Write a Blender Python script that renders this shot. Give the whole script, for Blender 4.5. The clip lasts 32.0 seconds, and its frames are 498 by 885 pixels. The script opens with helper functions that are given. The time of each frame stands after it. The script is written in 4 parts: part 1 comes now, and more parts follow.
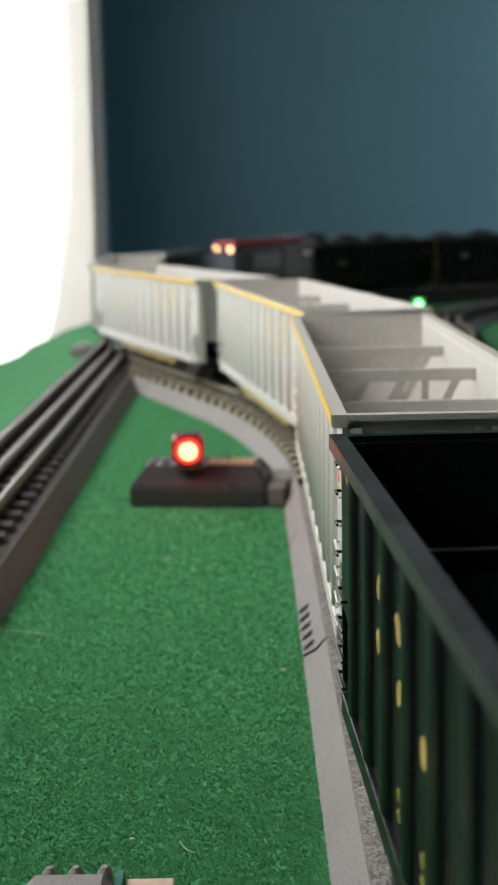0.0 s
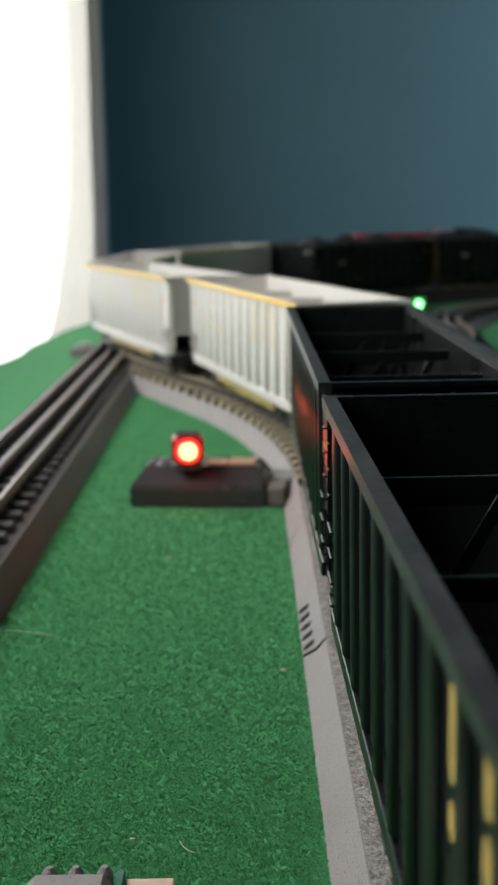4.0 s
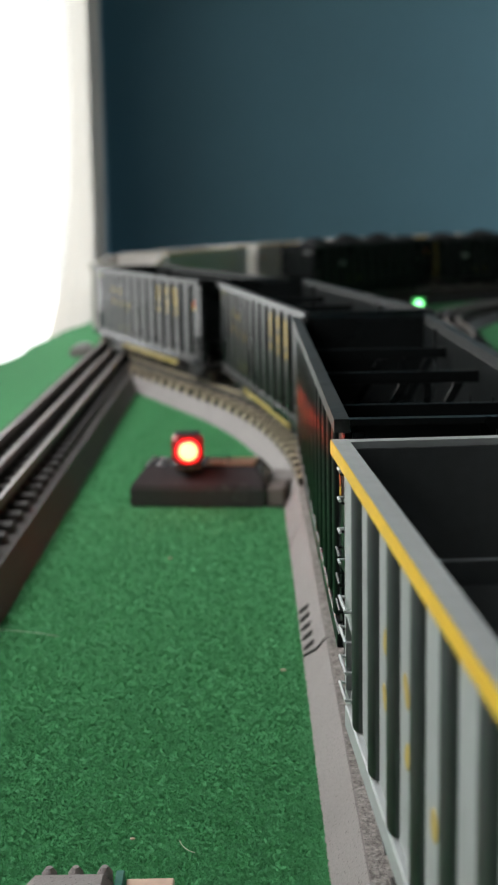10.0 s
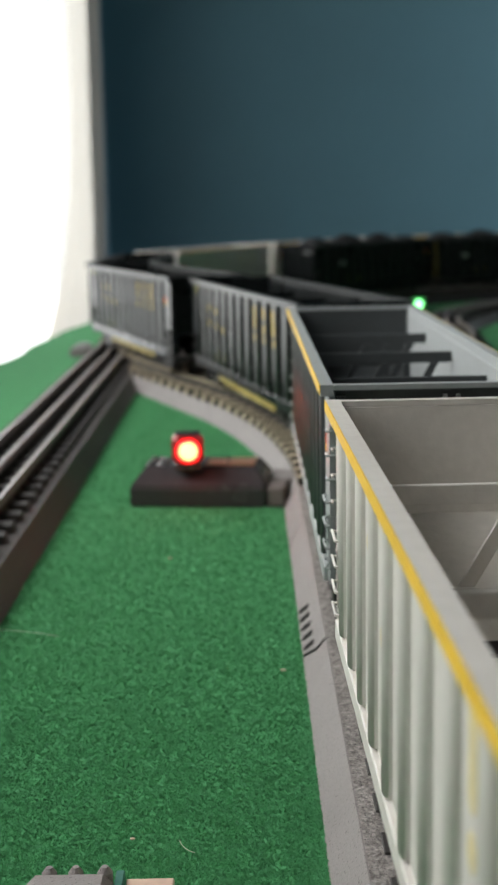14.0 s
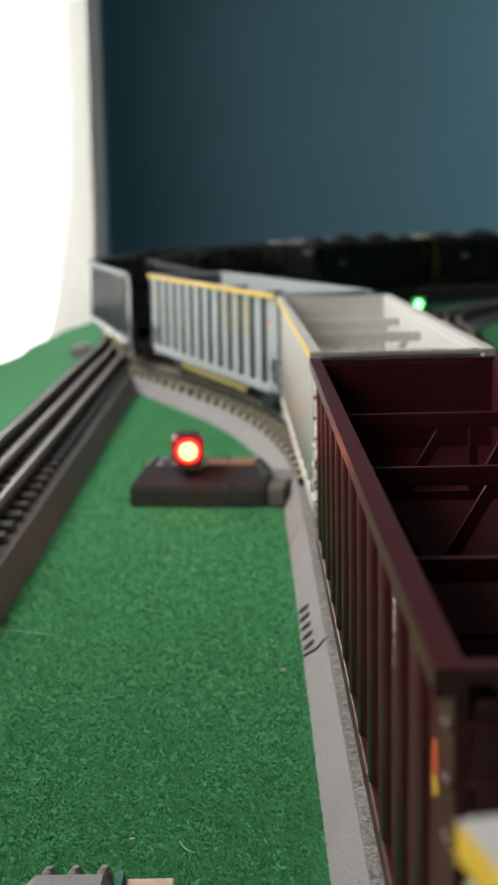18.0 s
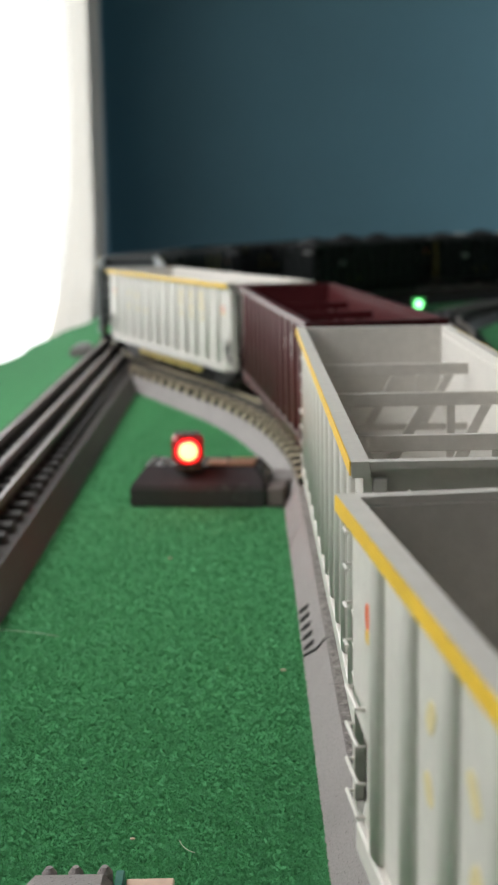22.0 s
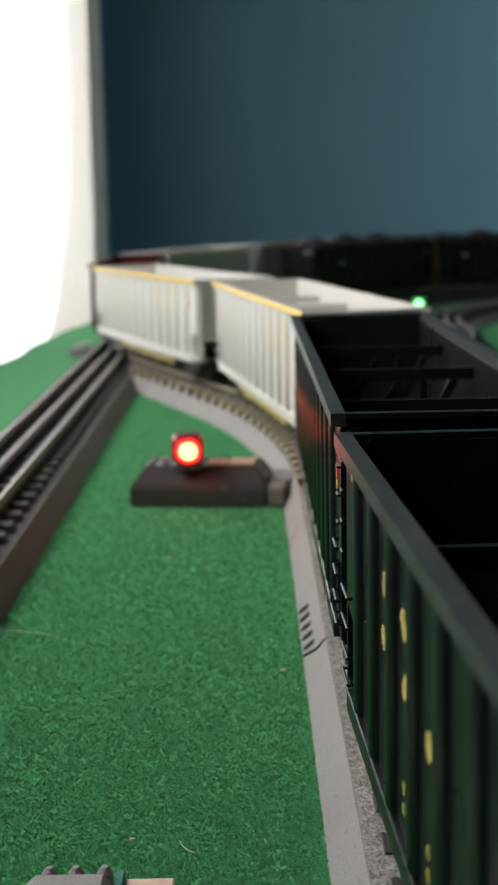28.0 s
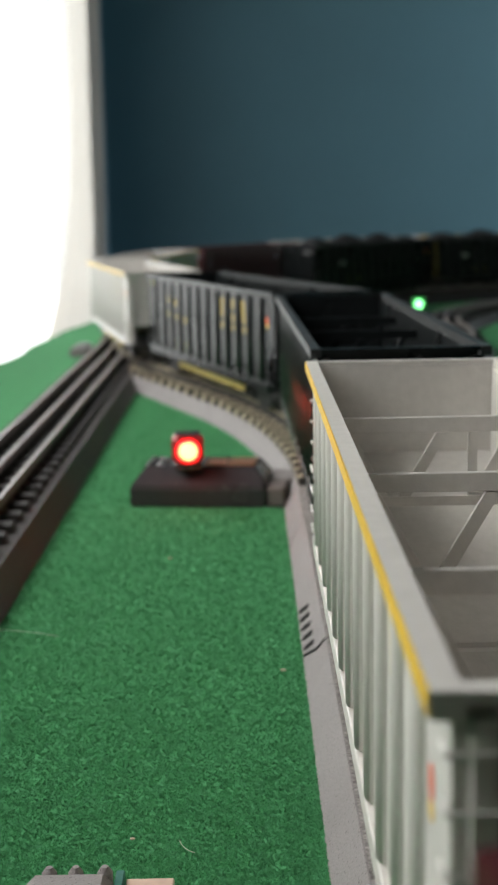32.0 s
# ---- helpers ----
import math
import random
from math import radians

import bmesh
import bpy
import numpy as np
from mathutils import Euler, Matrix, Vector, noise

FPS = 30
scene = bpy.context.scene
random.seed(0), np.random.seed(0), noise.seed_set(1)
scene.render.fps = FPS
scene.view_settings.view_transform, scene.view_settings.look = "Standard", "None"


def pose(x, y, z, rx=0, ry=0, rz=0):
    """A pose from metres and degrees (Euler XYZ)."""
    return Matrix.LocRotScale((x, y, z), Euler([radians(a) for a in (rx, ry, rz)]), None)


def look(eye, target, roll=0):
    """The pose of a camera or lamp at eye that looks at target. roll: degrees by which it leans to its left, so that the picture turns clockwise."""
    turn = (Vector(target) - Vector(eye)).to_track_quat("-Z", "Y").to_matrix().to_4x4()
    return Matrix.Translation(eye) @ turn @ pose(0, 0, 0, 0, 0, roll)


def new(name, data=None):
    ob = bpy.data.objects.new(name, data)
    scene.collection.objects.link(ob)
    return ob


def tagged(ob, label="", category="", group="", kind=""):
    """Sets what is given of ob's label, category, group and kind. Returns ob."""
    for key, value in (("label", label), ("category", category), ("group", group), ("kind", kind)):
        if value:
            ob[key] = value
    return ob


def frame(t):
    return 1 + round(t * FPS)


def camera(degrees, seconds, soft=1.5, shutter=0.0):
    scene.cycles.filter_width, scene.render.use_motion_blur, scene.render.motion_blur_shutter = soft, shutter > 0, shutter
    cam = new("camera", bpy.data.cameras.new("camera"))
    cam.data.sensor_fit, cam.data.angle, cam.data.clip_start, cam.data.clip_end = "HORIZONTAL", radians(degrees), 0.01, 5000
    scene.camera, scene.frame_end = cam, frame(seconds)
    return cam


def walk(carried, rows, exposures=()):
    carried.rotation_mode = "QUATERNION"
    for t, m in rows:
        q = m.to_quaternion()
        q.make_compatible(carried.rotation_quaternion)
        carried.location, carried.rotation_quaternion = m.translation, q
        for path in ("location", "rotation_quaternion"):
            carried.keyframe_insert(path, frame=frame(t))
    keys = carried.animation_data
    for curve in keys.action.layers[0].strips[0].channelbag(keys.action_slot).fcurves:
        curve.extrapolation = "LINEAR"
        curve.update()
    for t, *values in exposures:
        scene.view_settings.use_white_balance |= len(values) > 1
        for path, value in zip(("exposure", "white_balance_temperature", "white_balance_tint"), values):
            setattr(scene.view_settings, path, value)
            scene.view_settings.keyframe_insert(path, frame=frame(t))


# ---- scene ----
# the camera stands still just above the table, a hand's width beside the track
cam = camera(21.93, 32.0, soft=2.0)
cam.data.dof.use_dof, cam.data.dof.focus_distance, cam.data.dof.aperture_fstop = True, 0.31, 37
EYE, DIP, LEAN = (0.0, 0.0, 0.1560), 10.279, -1.100
CAM_POSE = look(EYE, (0, math.cos(radians(DIP)), EYE[2] - math.sin(radians(DIP))), LEAN)
walk(cam, [(0, CAM_POSE), (32, CAM_POSE)])
scene.view_settings.exposure = 0.0

# ---------------------------------------------------------------- plan
RAIL_Z = 0.022                       # top of the rails over the table
R_MAIN, TURN = 0.914, radians(22.5)  # turnout curve
LOOP = (0.7816, 1.4951)                # centre of the far end's curves
S1, GAP = 0.6674, 0.1396             # start of the turnout curve, straight between the two turnouts
S2 = S1 + 2 * R_MAIN * TURN + GAP    # where the crossover has joined the far track
LEFT_X = -0.1364
S_MIN, S_STEP = -4.4, 0.005
X_NEAR = 0.0718

_s = np.arange(S_MIN, 6.5, S_STEP)
_h = (-0.0006 + np.interp(_s, [S1, S1 + R_MAIN * TURN, S1 + R_MAIN * TURN + GAP, S2, S2 + 0.5 / 1.0893, S2 + 0.5 / 1.0893 + 0.15, S2 + math.pi / 1.0893 + 0.15, 9],
                          [0, -TURN, -TURN, 0, 0.5, 0.5, math.pi, math.pi])
      + np.interp(_s, [-2.12, -1.35, -0.9, -0.15, -0.05, 0, 0.05, 0.1, 0.15, 0.2, 0.28, 0.34, 0.46, 0.6],
                  [-math.pi, -math.pi / 2, -math.pi / 2, -0.3014, -0.2364, -0.2011, -0.1345, -0.0733, -0.0202, 0.0060, 0.0035, 0.0040, 0.0037, 0]))
_i0 = int(round(-S_MIN / S_STEP))
_mid = (_h[1:] + _h[:-1]) / 2
_x = np.concatenate([[0], np.cumsum(np.sin(_mid) * S_STEP)])
_y = np.concatenate([[0], np.cumsum(np.cos(_mid) * S_STEP)])
_x += X_NEAR - _x[_i0]
_y -= _y[_i0]


def on_path(s):
    """Place and heading of the train's track, s metres along it."""
    return float(np.interp(s, _s, _x)), float(np.interp(s, _s, _y)), float(np.interp(s, _s, _h))


# how far the train has come, by the clock
RUN_T = [0, 1.5, 3, 5.5, 7, 8.5, 10, 11.5, 13, 14.5, 16.5, 18, 20, 21.5, 22.5, 23.5, 24.5, 25.5, 28, 29.5, 31, 32.5]
RUN_S = [-1.8936, -1.7433, -1.5924, -1.3401, -1.1884, -1.0384, -0.8810, -0.7286, -0.5800, -0.4265, -0.2094, -0.0443, 0.1895, 0.3630, 0.4806, 0.5974,
         0.7198, 0.8483, 1.1664, 1.3524, 1.5396, 1.7220]
PITCH, BOGIE = 0.3397, 0.1104
# slack in the couplers, and how far a body sits off the middle of its trucks
SLACK = {4: -0.003, 5: 0.002, 10: -0.011, 11: -0.011, 12: -0.011}
OFFSET = {0: -0.0004, 4: 0.0007, 7: -0.0005, 8: -0.0003, 9: 0.0009, 10: -0.0015}


def run(t):
    """Averaged a little, so that the train gathers speed without jerks."""
    return float(np.mean([np.interp(min(max(t + d, 0) if t > 0.6 else t, 32.5), RUN_T, RUN_S) for d in (-0.5, -0.25, 0, 0.25, 0.5)]))


# ---------------------------------------------------------------- light
world = bpy.data.worlds.new("world")
scene.world = world
world.use_nodes = True
wn = world.node_tree.nodes
sky = wn.new("ShaderNodeTexSky")
sky.sky_type, sky.sun_disc, sky.sun_elevation, sky.sun_rotation = "NISHITA", False, radians(40), radians(250)
wn["Background"].inputs["Strength"].default_value = 0.1
world.node_tree.links.new(sky.outputs["Color"], wn["Background"].inputs["Color"])

day = bpy.data.lights.new("window_daylight", "AREA")
day.shape, day.size, day.size_y, day.energy, day.color = "RECTANGLE", 1.50, 1.00, 3.7, (1.0, 0.98, 0.95)
new("window_daylight", day).matrix_world = look((-0.52, 2.26, 0.26), (1.0, 2.26, 0.26))
# added lamp out of view, lights the near cars and mat from the left
near = bpy.data.lights.new("added_near_daylight", "AREA")
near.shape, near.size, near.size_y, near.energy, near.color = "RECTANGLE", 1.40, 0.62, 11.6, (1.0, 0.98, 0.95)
new("added_near_daylight", near).matrix_world = look((-0.52, 0.66, 0.62), (1.0, 0.66, 0.62))
# added lamp out of view, brightens the back wall towards the right
side = bpy.data.lights.new("wall_fill_light", "AREA")
side.shape, side.size, side.size_y, side.energy, side.color = "RECTANGLE", 0.50, 1.30, 13.4, (0.93, 0.98, 1.0)
new("wall_fill_light", side).matrix_world = look((2.08, 4.435, 0.55), (0.0, 4.435, 0.55))

# ---------------------------------------------------------------- materials


def mat(name, col, rough=0.5, metal=0.0, var=0.12, scale=60, fine=400, bump=0.0, bump_scale=300, spec=0.5, island=0.0, specks=0.0):
    """A surface with colour variation at two scales, and relief."""
    m = bpy.data.materials.new(name)
    m.use_nodes = True
    nt = m.node_tree
    b = nt.nodes["Principled BSDF"]
    b.inputs["Roughness"].default_value = rough
    b.inputs["Metallic"].default_value = metal
    b.inputs["Specular IOR Level"].default_value = spec
    tc = nt.nodes.new("ShaderNodeTexCoord")
    n1, n2 = nt.nodes.new("ShaderNodeTexNoise"), nt.nodes.new("ShaderNodeTexNoise")
    n1.inputs["Scale"].default_value, n2.inputs["Scale"].default_value = scale, fine
    n1.inputs["Detail"].default_value = 4
    add = nt.nodes.new("ShaderNodeMath")
    add.operation = "ADD"
    for n in (n1, n2):
        nt.links.new(tc.outputs["Object"], n.inputs["Vector"])
    nt.links.new(n1.outputs["Fac"], add.inputs[0])
    nt.links.new(n2.outputs["Fac"], add.inputs[1])
    last = add.outputs[0]
    if island:
        info = nt.nodes.new("ShaderNodeObjectInfo")
        a2 = nt.nodes.new("ShaderNodeMath")
        a2.operation = "MULTIPLY_ADD"
        a2.inputs[1].default_value = island
        nt.links.new(info.outputs["Random"], a2.inputs[0])
        nt.links.new(last, a2.inputs[2])
        last = a2.outputs[0]
    ramp = nt.nodes.new("ShaderNodeMapRange")
    ramp.inputs["From Min"].default_value, ramp.inputs["From Max"].default_value = 0.7, 1.3 + island
    ramp.inputs["To Min"].default_value, ramp.inputs["To Max"].default_value = 1 - var, 1 + var
    nt.links.new(last, ramp.inputs["Value"])
    mul = nt.nodes.new("ShaderNodeVectorMath")
    mul.operation = "SCALE"
    mul.inputs[0].default_value = col[:3]
    tone = ramp.outputs["Result"]
    if specks:
        n4, cut, m4 = nt.nodes.new("ShaderNodeTexNoise"), nt.nodes.new("ShaderNodeMapRange"), nt.nodes.new("ShaderNodeMath")
        n4.inputs["Scale"].default_value = specks
        cut.inputs["From Min"].default_value, cut.inputs["From Max"].default_value = 0.63, 0.70
        cut.inputs["To Min"].default_value, cut.inputs["To Max"].default_value = 1.0, 0.45
        m4.operation = "MULTIPLY"
        nt.links.new(tc.outputs["Object"], n4.inputs["Vector"])
        nt.links.new(n4.outputs["Fac"], cut.inputs["Value"])
        nt.links.new(tone, m4.inputs[0])
        nt.links.new(cut.outputs["Result"], m4.inputs[1])
        tone = m4.outputs[0]
    nt.links.new(tone, mul.inputs["Scale"])
    nt.links.new(mul.outputs["Vector"], b.inputs["Base Color"])
    rr = nt.nodes.new("ShaderNodeMapRange")
    rr.inputs["To Min"].default_value, rr.inputs["To Max"].default_value = max(0.02, rough - 0.08), min(1, rough + 0.1)
    nt.links.new(n1.outputs["Fac"], rr.inputs["Value"])
    nt.links.new(rr.outputs["Result"], b.inputs["Roughness"])
    if bump:
        n3 = nt.nodes.new("ShaderNodeTexNoise")
        n3.inputs["Scale"].default_value, n3.inputs["Detail"].default_value = bump_scale, 3
        nt.links.new(tc.outputs["Object"], n3.inputs["Vector"])
        bp = nt.nodes.new("ShaderNodeBump")
        bp.inputs["Distance"].default_value = bump
        nt.links.new(n3.outputs["Fac"], bp.inputs["Height"])
        nt.links.new(bp.outputs["Normal"], b.inputs["Normal"])
    return m


def glow(name, col, strength):
    m = bpy.data.materials.new(name)
    m.use_nodes = True
    b = m.node_tree.nodes["Principled BSDF"]
    b.inputs["Base Color"].default_value = (*col, 1)
    b.inputs["Emission Color"].default_value = (*col, 1)
    b.inputs["Emission Strength"].default_value = strength
    return m


M_MAT = mat("green_grass_mat", (0.076, 0.298, 0.120), 0.95, var=0.24, scale=240, fine=700, bump=0.0012, bump_scale=650, spec=0.2)
M_FIBRE = mat("green_fibre", (0.088, 0.318, 0.136), 0.95, var=0.14, scale=260, fine=900, spec=0.1)
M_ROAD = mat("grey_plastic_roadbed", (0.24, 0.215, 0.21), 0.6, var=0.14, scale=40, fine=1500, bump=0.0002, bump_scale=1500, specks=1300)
# darker copy of the roadbed grey: shade on the slope turned from the window
M_ROAD_SHADED = mat("shaded_plastic_roadbed", (0.135, 0.122, 0.122), 0.6, var=0.14, scale=40, fine=1500, bump=0.0002, bump_scale=1500, specks=1300)
M_BALLAST = mat("grey_ballast", (0.25, 0.225, 0.21), 0.75, var=0.60, scale=420, fine=1100, bump=0.0012, bump_scale=900)
M_TIE = mat("dark_tie", (0.026, 0.022, 0.020), 0.65, var=0.3, scale=120, fine=900, bump=0.0003, bump_scale=900, island=0.3)
M_RAIL = mat("nickel_rail", (0.37, 0.325, 0.305), 0.42, 0.15, var=0.12, scale=200, fine=900)
# rail sides coloured dark to carry the shade below the bright heads
M_WEB = mat("shaded_rail_side", (0.055, 0.048, 0.042), 0.55, 0.2, var=0.2, scale=200, fine=900)
M_TAN = mat("tan_tie", (0.40, 0.34, 0.23), 0.6, var=0.2, scale=120, fine=900, bump=0.0003, bump_scale=900, island=0.3)
# ballast grey darkened for the shade among the far track's ties
M_BED_SHADED = mat("shaded_grey_ballast", (0.11, 0.10, 0.095), 0.75, var=0.35, scale=300, fine=1200, bump=0.0010, bump_scale=900)
M_DARKBED = mat("dark_roadbed", (0.030, 0.030, 0.030), 0.6, var=0.2, scale=60, fine=900)
M_JOINT = mat("dark_gap", (0.02, 0.018, 0.018), 0.8)
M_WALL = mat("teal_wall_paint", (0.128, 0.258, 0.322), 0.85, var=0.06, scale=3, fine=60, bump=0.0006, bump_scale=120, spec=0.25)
# unseen walls and ceiling, kept dark to hold back bounced light
M_DIM = mat("bounce_dark_wall_paint", (0.05, 0.08, 0.09), 0.9, var=0.06, scale=3, fine=60)
M_CEIL = mat("grey_ceiling", (0.06, 0.06, 0.06), 0.9, var=0.04, scale=3, fine=60)
M_FLOOR = mat("dark_floorboards", (0.07, 0.045, 0.03), 0.5, var=0.2, scale=6, fine=80)
M_HOUSING = mat("dark_grey_housing", (0.046, 0.042, 0.044), 0.24, var=0.15, scale=60, fine=700, bump=0.00015, bump_scale=900)
M_COAL = mat("coal", (0.012, 0.012, 0.013), 0.6, var=0.4, scale=200, fine=800, bump=0.001, bump_scale=400)
M_UNDER = mat("black_underframe", (0.014, 0.013, 0.013), 0.5, var=0.3, scale=120, fine=700)
M_WHEEL = mat("dull_steel_wheel", (0.16, 0.14, 0.13), 0.38, 0.8, var=0.2, scale=200, fine=800)
M_GLINT = mat("grey_sprung_steel", (0.42, 0.42, 0.42), 0.4, 0.7)
M_YELLOW = mat("yellow_stripe", (0.78, 0.50, 0.045), 0.45, var=0.08, scale=80, fine=500)
M_STRIP = mat("dull_yellow_sill_strip", (0.46, 0.35, 0.09), 0.55, var=0.12, scale=80, fine=500)
M_OLIVE = mat("olive_yellow_label", (0.32, 0.31, 0.05), 0.5, var=0.1)
M_ORANGE = mat("orange_red_marker", (0.75, 0.12, 0.03), 0.5)

PAINT = {
    "white": mat("cream_white_car_paint", (0.60, 0.572, 0.53), 0.45, var=0.06, scale=25, fine=300, bump=0.00008, bump_scale=700),
    "black": mat("black_green_car_paint", (0.0095, 0.0110, 0.0112), 0.28, spec=0.16, var=0.25, scale=25, fine=300, bump=0.00008, bump_scale=700),
    "grey": mat("blue_grey_car_paint", (0.35, 0.37, 0.37), 0.42, var=0.08, scale=25, fine=300, bump=0.00008, bump_scale=700),
    "maroon": mat("maroon_car_paint", (0.066, 0.0125, 0.0145), 0.36, spec=0.26, var=0.15, scale=25, fine=300, bump=0.00008, bump_scale=700),
}
# patchy worn black, its base lifted to carry the room's reflected sheen
M_CHORD = mat("worn_sheen_chord_paint", (0.036, 0.038, 0.038), 0.36, spec=0.26, var=0.6, scale=90, fine=500)
# shaded copy of the grey car paint, for its ribs and interior
SHADE_GREY = mat("shaded_grey_car_paint", (0.05, 0.055, 0.057), 0.45, var=0.1, scale=25, fine=300)
M_TAN_MARK = mat("worn_yellow_lettering", (0.45, 0.33, 0.09), 0.5, var=0.12)
M_PALE_MARK = mat("faded_yellow_lettering", (0.66, 0.56, 0.30), 0.5, var=0.08)
M_WHITE_MARK = mat("white_lettering", (0.7, 0.7, 0.68), 0.5)

# ---------------------------------------------------------------- mesh helpers


def put_box(bm, x0, x1, y0, y1, z0, z1, bevel=0.0, turn=None):
    vs = [bm.verts.new((x, y, z)) for x in (x0, x1) for y in (y0, y1) for z in (z0, z1)]
    fs = [bm.faces.new([vs[i] for i in f]) for f in
          ((0, 1, 3, 2), (4, 6, 7, 5), (0, 4, 5, 1), (2, 3, 7, 6), (0, 2, 6, 4), (1, 5, 7, 3))]
    if bevel:
        es = list({e for f in fs for e in f.edges})
        out = bmesh.ops.bevel(bm, geom=es, offset=bevel, segments=1, affect="EDGES")
        vs = list({v for f in out["faces"] for v in f.verts})
    if turn is not None:
        bmesh.ops.transform(bm, matrix=turn, verts=[v for v in vs if v.is_valid])
    return bm


def box(x0, x1, y0, y1, z0, z1, bevel=0.0):
    return put_box(bmesh.new(), x0, x1, y0, y1, z0, z1, bevel)


def prism(outline, axis, a, b):
    """A closed outline pulled along an axis from a to b."""
    bm = bmesh.new()

    def at(p, k):
        return {"x": (k, p[0], p[1]), "y": (p[0], k, p[1]), "z": (p[0], p[1], k)}[axis]
    lo = [bm.verts.new(at(p, a)) for p in outline]
    hi = [bm.verts.new(at(p, b)) for p in outline]
    n = len(outline)
    bm.faces.new(lo)
    bm.faces.new(hi[::-1])
    for i in range(n):
        bm.faces.new((lo[i], hi[i], hi[(i + 1) % n], lo[(i + 1) % n]))
    bmesh.ops.recalc_face_normals(bm, faces=bm.faces)
    return bm


def rod(a, b, r, seg=8, bm=None):
    bm = bm or bmesh.new()
    a, b = Vector(a), Vector(b)
    q = (b - a).to_track_quat("Z", "Y").to_matrix().to_4x4()
    bmesh.ops.create_cone(bm, cap_ends=True, segments=seg, radius1=r, radius2=r, depth=(b - a).length,
                          matrix=Matrix.Translation((a + b) / 2) @ q)
    return bm


def lathe(profile, seg=16, m=None):
    """Turned about z: profile of (radius, height)."""
    bm = bmesh.new()
    rings = [[bm.verts.new((r * math.cos(2 * math.pi * i / seg), r * math.sin(2 * math.pi * i / seg), z)) for i in range(seg)]
             for r, z in profile]
    for p, q in zip(rings, rings[1:]):
        for i in range(seg):
            bm.faces.new((p[i], p[(i + 1) % seg], q[(i + 1) % seg], q[i]))
    bm.faces.new(rings[0][::-1])
    bm.faces.new(rings[-1])
    if m is not None:
        bmesh.ops.transform(bm, matrix=m, verts=bm.verts)
    return bm


def mesh_of(name, bm, material):
    me = bpy.data.meshes.new(name)
    bm.to_mesh(me)
    bm.free()
    me.materials.append(material)
    return me


def part(name, bm, material, parent=None, label="", smooth=False):
    me = bm if isinstance(bm, bpy.types.Mesh) else mesh_of(name, bm, material)
    if smooth:
        me.shade_smooth()
    ob = new(name, me)
    if parent is not None:
        ob.parent = parent
    if label:
        ob["label"] = label
    return ob


def thing(name, label, category, group="", m=None, kind=""):
    ob = tagged(new(name), label, category, group, kind)
    ob.empty_display_size = 0.02
    if m is not None:
        ob.matrix_basis = m
    return ob


def piece(name, verts, faces, material, parent=None, kind="", label="", smooth=False):
    me = bpy.data.meshes.new(name)
    me.from_pydata(verts, [], faces)
    me.materials.append(material)
    me.update()
    if smooth:
        me.shade_smooth()
    ob = new(name, me)
    if parent is not None:
        ob.parent = parent
    return tagged(ob, label, kind=kind)


def sweep(name, pts, section, material, parent=None, closed=True, **kw):
    """A cross-section (sideways to the right, up) carried along (x, y, heading) points."""
    v, f, n = [], [], len(section)
    for x, y, h in pts:
        v += [(x + u * math.cos(h), y - u * math.sin(h), z) for u, z in section]
    for i in range(len(pts) - 1):
        for j in range(n if closed else n - 1):
            a, b = i * n + j, i * n + (j + 1) % n
            f.append((a, b, b + n, a + n))
    if closed:
        f += [tuple(range(n))[::-1], tuple(range((len(pts) - 1) * n, len(pts) * n))]
    return piece(name, v, f, material, parent, **kw)


# ---------------------------------------------------------------- room and table
X_WALL, Y_BACK, X_FAR, Y_FRONT, Z_FLOOR, Z_CEIL = -0.50, 4.80, 2.05, -1.6, -0.78, 1.62
WIN = (1.46, 4.10, -0.30, 1.08)     # y from, y to, z from, z to
# unseen opening added for the near lamp, same order of values
WIN_ADDED = (-0.06, 1.38, 0.29, 0.95)


